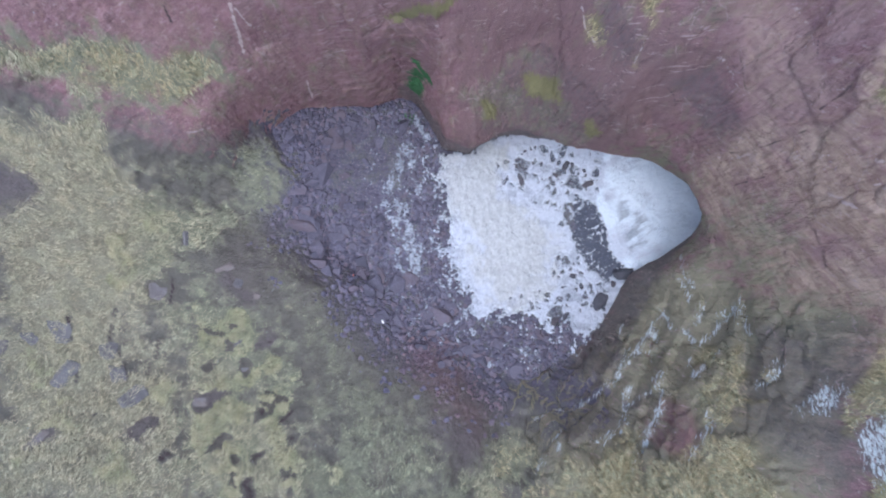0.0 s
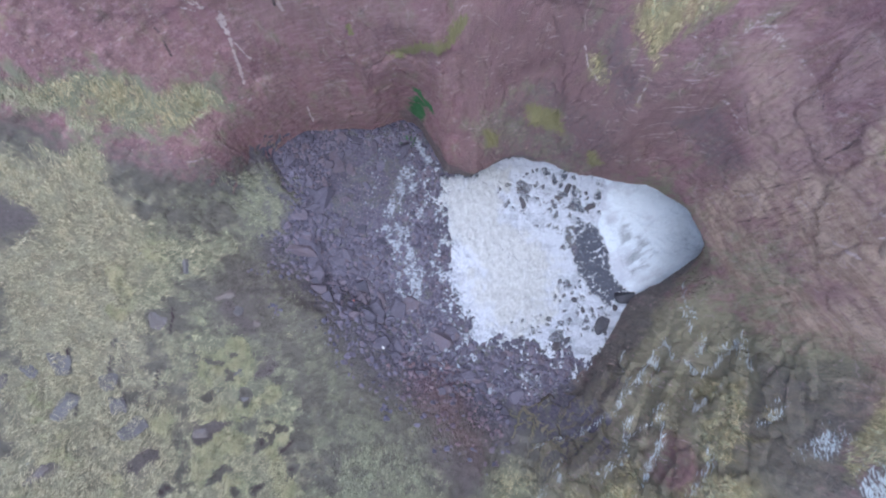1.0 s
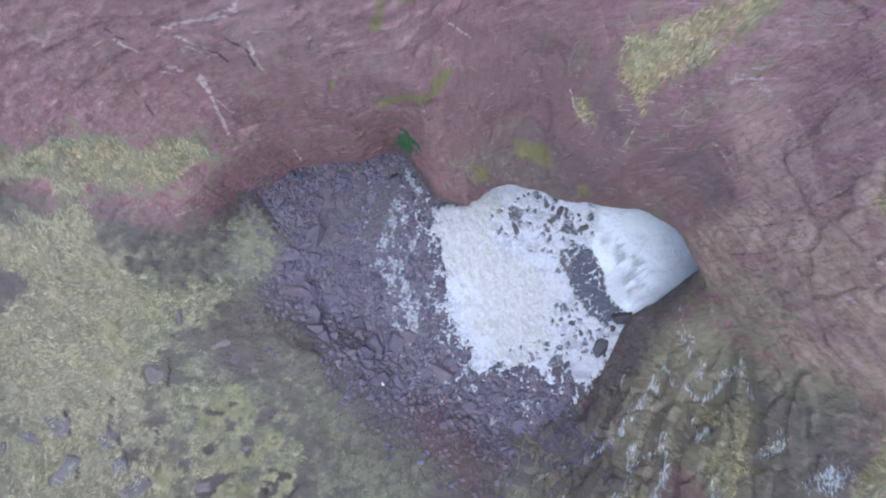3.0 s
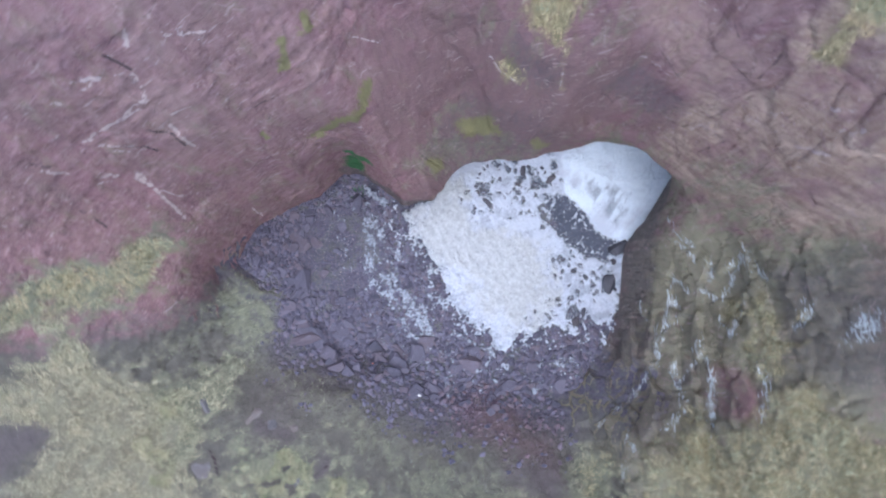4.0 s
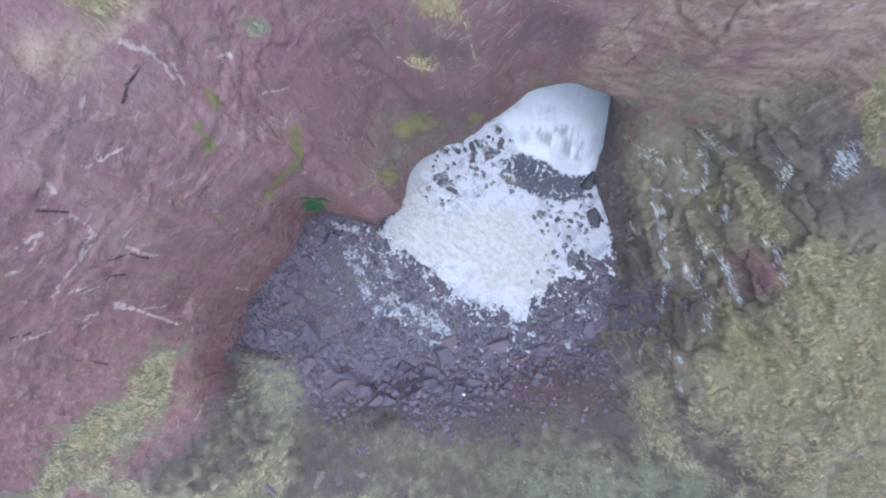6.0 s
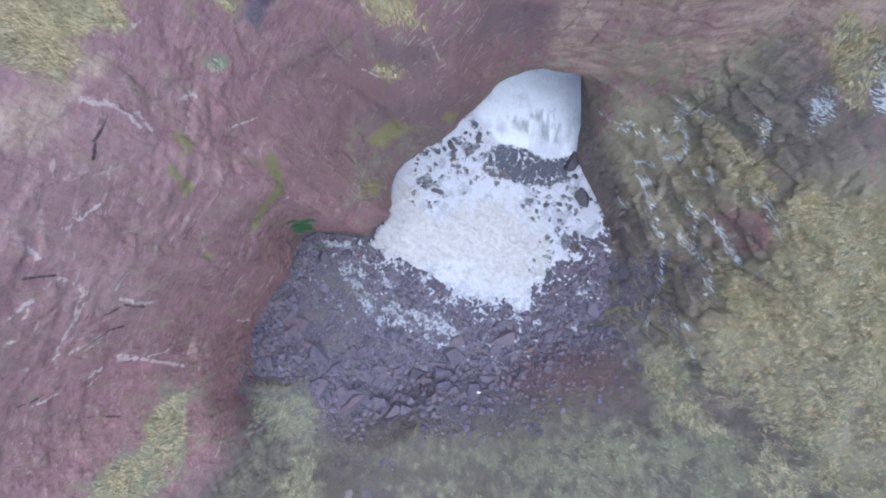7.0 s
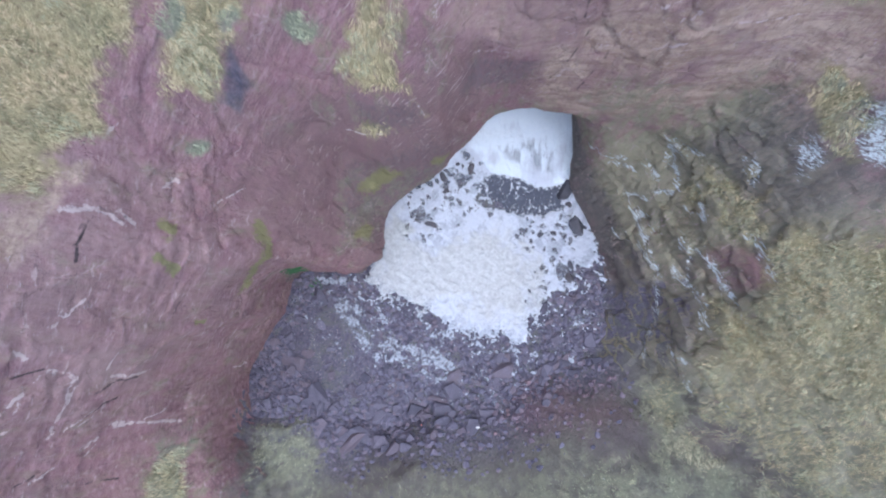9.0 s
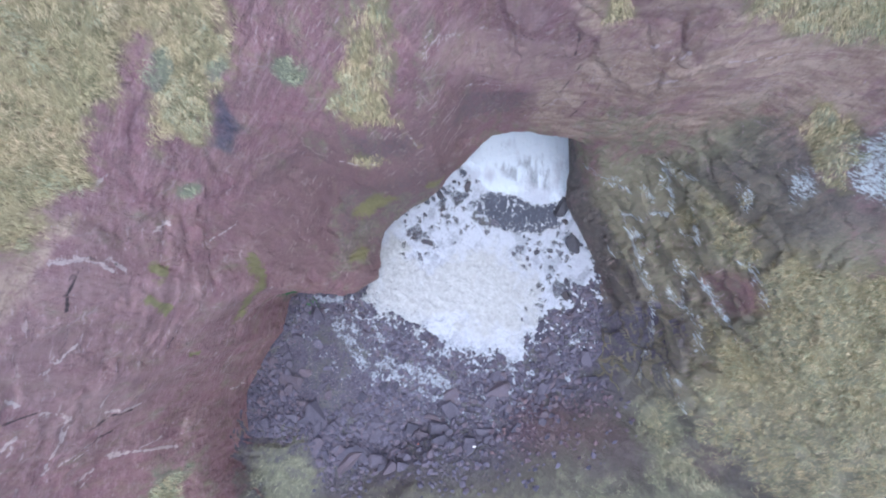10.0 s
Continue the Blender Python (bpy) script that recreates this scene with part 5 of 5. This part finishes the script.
def scatter_stones(name, spots, mat, label, seed):
    """Many small stones joined into one object."""
    rs = np.random.RandomState(seed)
    shapes = []
    for k in range(6):
        bm = bmesh.new()
        bmesh.ops.create_icosphere(bm, subdivisions=1, radius=0.5)
        tri = np.array([[v.index for v in f.verts] for f in bm.faces])
        co = np.array([v.co for v in bm.verts]) * (1, 0.8, 0.6) + rs.uniform(-0.13, 0.13, (len(bm.verts), 3))
        bm.free()
        shapes.append((co, tri))
    verts, faces, total = [], [], 0
    for x, y, z, size in spots:
        co, tri = shapes[rs.randint(6)]
        c, s = math.cos(t := rs.uniform(0, 6.28)), math.sin(t)
        turn = np.array(((c, -s, 0), (s, c, 0), (0, 0, 1)))
        verts.append(co @ turn.T * size * (1, 1, rs.uniform(0.7, 1.1)) + (x, y, z))
        faces.append(tri + total)
        total += len(co)
    ob = new(name, mesh_of(name, np.concatenate(verts), np.concatenate(faces), mat, False))
    return tagged(ob, label, "stones", kind="stuff")


spots = []
while len(spots) < 9000:
    x, y = rng.uniform(-15, 10.5), rng.uniform(-11, 14.5)
    dx, dy = x - CENTRE[0], y - CENTRE[1]
    a = math.degrees(math.atan2(dy, dx)) % 360
    over = math.hypot(dx, dy) - float(np.interp(a, theta, rings[0]))
    if over > 5.0 * (155 < a < 280) * rng.random() ** 2 or a < 176 and ground_at(x, y) > 1.2 + 1.5 * rng.random() or x > 2.5 and y > 1.0 or (x > 6 and y > -0.5):
        continue
    if cover_at(grass, x, y) > 0.42 and rng.random() < 0.93:
        continue
    gravel = math.hypot(x + 3.5, y - 9.5) < 2.8
    size = rng.uniform(0.06, 0.13) if gravel else min(0.5, 0.15 * rng.lognormvariate(0.2, 0.5))
    spots.append((x, y, ground_at(x, y) + size * 0.12, size))
ruddy = inside(np.array([q[0] for q in spots]), np.array([q[1] for q in spots]), [(-1.5, -1.5), (2.0, -3.0), (4.2, -5.5), (3.6, -8.0), (1.7, -6.2), (-0.6, -4.7), (-2.2, -3.0)]) + np.array([rng.gauss(0, 0.7) for q in spots]) > 0
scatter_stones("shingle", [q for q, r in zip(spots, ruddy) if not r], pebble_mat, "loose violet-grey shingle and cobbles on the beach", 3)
scatter_stones("red_shingle", [q for q, r in zip(spots, ruddy) if r], red_pebble_mat, "loose reddish shingle at the foot of the slope", 4)

# pale pebbles added in place of the glints in the gravel
spots = []
while len(spots) < 520:
    x, y = (rng.gauss(-3.6, 1.5), rng.gauss(9.4, 1.6)) if rng.random() < 0.6 else (rng.uniform(-9, 5), rng.uniform(-4, 9))
    over = math.hypot(x - CENTRE[0], y - CENTRE[1]) - float(np.interp(math.degrees(math.atan2(y - CENTRE[1], x - CENTRE[0])) % 360, theta, rings[0]))
    if over < -0.3 and not (x > 1.5 and y > -0.5):
        size = rng.uniform(0.03, 0.065)
        spots.append((x, y, ground_at(x, y) + 0.08, size))
scatter_stones("pale_pebbles", spots, glint_speck_mat, "small pale pebbles standing in for glints on the shingle", 6)

# two scraps of flotsam
litter, nt, bsdf = material("white_plastic", 0.4)
bsdf.inputs["Base Color"].default_value = (0.85, 0.85, 0.85, 1)
litter2, nt, bsdf = material("orange_plastic", 0.4)
bsdf.inputs["Base Color"].default_value = (0.62, 0.22, 0.16, 1)


def cylinder(name, mat, r, length, parent, z=0.0, label=""):
    bm = bmesh.new()
    bmesh.ops.create_cone(bm, cap_ends=True, segments=16, radius1=r, radius2=r, depth=length)
    bmesh.ops.bevel(bm, geom=[e for e in bm.edges if abs(e.verts[0].co.z - e.verts[1].co.z) < 1e-6], offset=r * 0.4, segments=3, affect="EDGES")
    bmesh.ops.translate(bm, verts=bm.verts, vec=(0, 0, z))
    me = bpy.data.meshes.new(name)
    bm.to_mesh(me)
    bm.free()
    me.materials.append(mat)
    ob = new(name, me)
    ob.parent = parent
    return tagged(ob, label)


for mat, x, y, label, r in ((litter, -2.9, -0.6, "white plastic canister washed up on the shingle", 0.08), (litter2, -4.7, 2.3, "small orange plastic canister washed up between boulders", 0.045)):
    thing = new("plastic_canister")
    cylinder("body", mat, r, r * 2.8, thing)
    cylinder("cap", mat, r * 0.4, r * 0.6, thing, r * 1.65)
    thing.matrix_world = pose(x, y, ground_at(x, y) + 0.2, 80, 10, 40)
    tagged(thing, label, "litter")


# ---- grass ----
TUSSOCKS = fbm(P.reshape(-1, 3) * 2.7, 3, 97, 0.6).reshape(NT, ND)


def blades(name, mask, amount, length, width, mat, label, seed, droop):
    """Bent blades on the land where the mask is high."""
    rs = np.random.RandomState(seed)
    G = P
    m4 = mask.reshape(NT, ND)
    quad = np.cross(np.roll(G, -1, 0)[:, :-1] - G[:, :-1], G[:, 1:] - G[:, :-1])
    area = np.linalg.norm(quad, axis=-1)
    far = np.hypot(G[:, :-1, 0] - 1, G[:, :-1, 1] - 4)
    w = area * smooth(0.42, 0.62, m4[:, :-1]) * (30 / np.clip(50 - G[:, :-1, 2], 14, 60)) ** 1.6 * (far < 31) * (G[:, :-1, 2] < 36) * (0.30 + smooth(0.42, 0.58, TUSSOCKS[:, :-1]))
    w[:, :NF // 2] = 0
    w = w.ravel() / w.sum()
    pick = rs.choice(len(w), amount, p=w)
    i, j = pick // (ND - 1), pick % (ND - 1)
    u, v = rs.rand(amount, 1), rs.rand(amount, 1)
    i2 = (i + 1) % NT
    base = (G[i, j] * (1 - u) + G[i2, j] * u) * (1 - v) + (G[i, j + 1] * (1 - u) + G[i2, j + 1] * u) * v
    nrm = N[i, j]
    down = np.stack([nrm[:, 0], nrm[:, 1], np.zeros(amount)], 1) * 1.2 - (0, 0, 0.35)
    clump = fbm(base * 2.6, 2, seed)[:, None] * 6.28 * 2.2
    azim = clump + rs.normal(0, 1.3, (amount, 1))
    side_way = np.concatenate([np.cos(azim), np.sin(azim), np.zeros_like(azim)], 1)
    way = nrm * 0.7 + side_way * 0.55 + down * droop
    way /= np.linalg.norm(way, axis=1, keepdims=True)
    tuft = 0.55 + 0.9 * fbm(base * 1.3, 3, seed + 5)[:, None]
    near = np.clip((62 - base[:, 2:3]) / 50, 0.62, 1)          # finer on the cliff tops, sized down because they lie close to the camera
    ln = length * near * tuft * rs.uniform(0.6, 1.25, (amount, 1))
    across = np.cross(way, rs.normal(0, 1, (amount, 3)))
    across /= np.maximum(np.linalg.norm(across, axis=1, keepdims=True), 1e-6)
    wd = width * near * rs.uniform(0.6, 1.3, (amount, 1))
    tip = base + way * ln + (down * 0.4 - (0, 0, 0.25)) * ln * 0.5
    verts = np.stack([base - across * wd * 0.5 - nrm * 0.03, base + across * wd * 0.5 - nrm * 0.03, tip], 1).reshape(-1, 3)
    faces = np.arange(amount * 3).reshape(-1, 3)
    ob = new(name, mesh_of(name, verts, faces, mat, True))
    return tagged(ob, label, "grass", kind="stuff")


low = (soil > 0.12) & (sector(163, 268) * smooth(2.5, 5.0, height) > 0.12)
dry, sparse = 1 - 0.5 * smooth(0.45, 0.8, lush), 1 - 0.85 * smooth(0.35, 0.55, growth)
blades("dry_grass", np.where(low, 0, grass * dry), 480000, 0.24, 0.026, straw_mat, "dry straw-coloured tussock grass on ledges and cliff tops", 11, 0.3)
blades("turf_grass", np.where(low, grass * sparse * dry * (1 - 0.3 * lime), 0), 300000, 0.26, 0.032, hazed_turf_mat, "straw-green turf grass on the west slope, paled by painted haze", 13, 0.3)
blades("green_grass", np.where(lush > 0.3, grass, 0.45 * grass), 180000, 0.22, 0.032, lush_mat, "short green grass and weeds on the slopes", 12, 0.25)
blades("yellow_green_grass", np.where(low, grass * np.clip(0.75 * lime + 2.2 * (fbm(flat * 0.8, 4, 103) - 0.42), 0, 1), 0), 90000, 0.24, 0.032, lime_mat, "yellow-green grass in patches on the west slope", 14, 0.3)
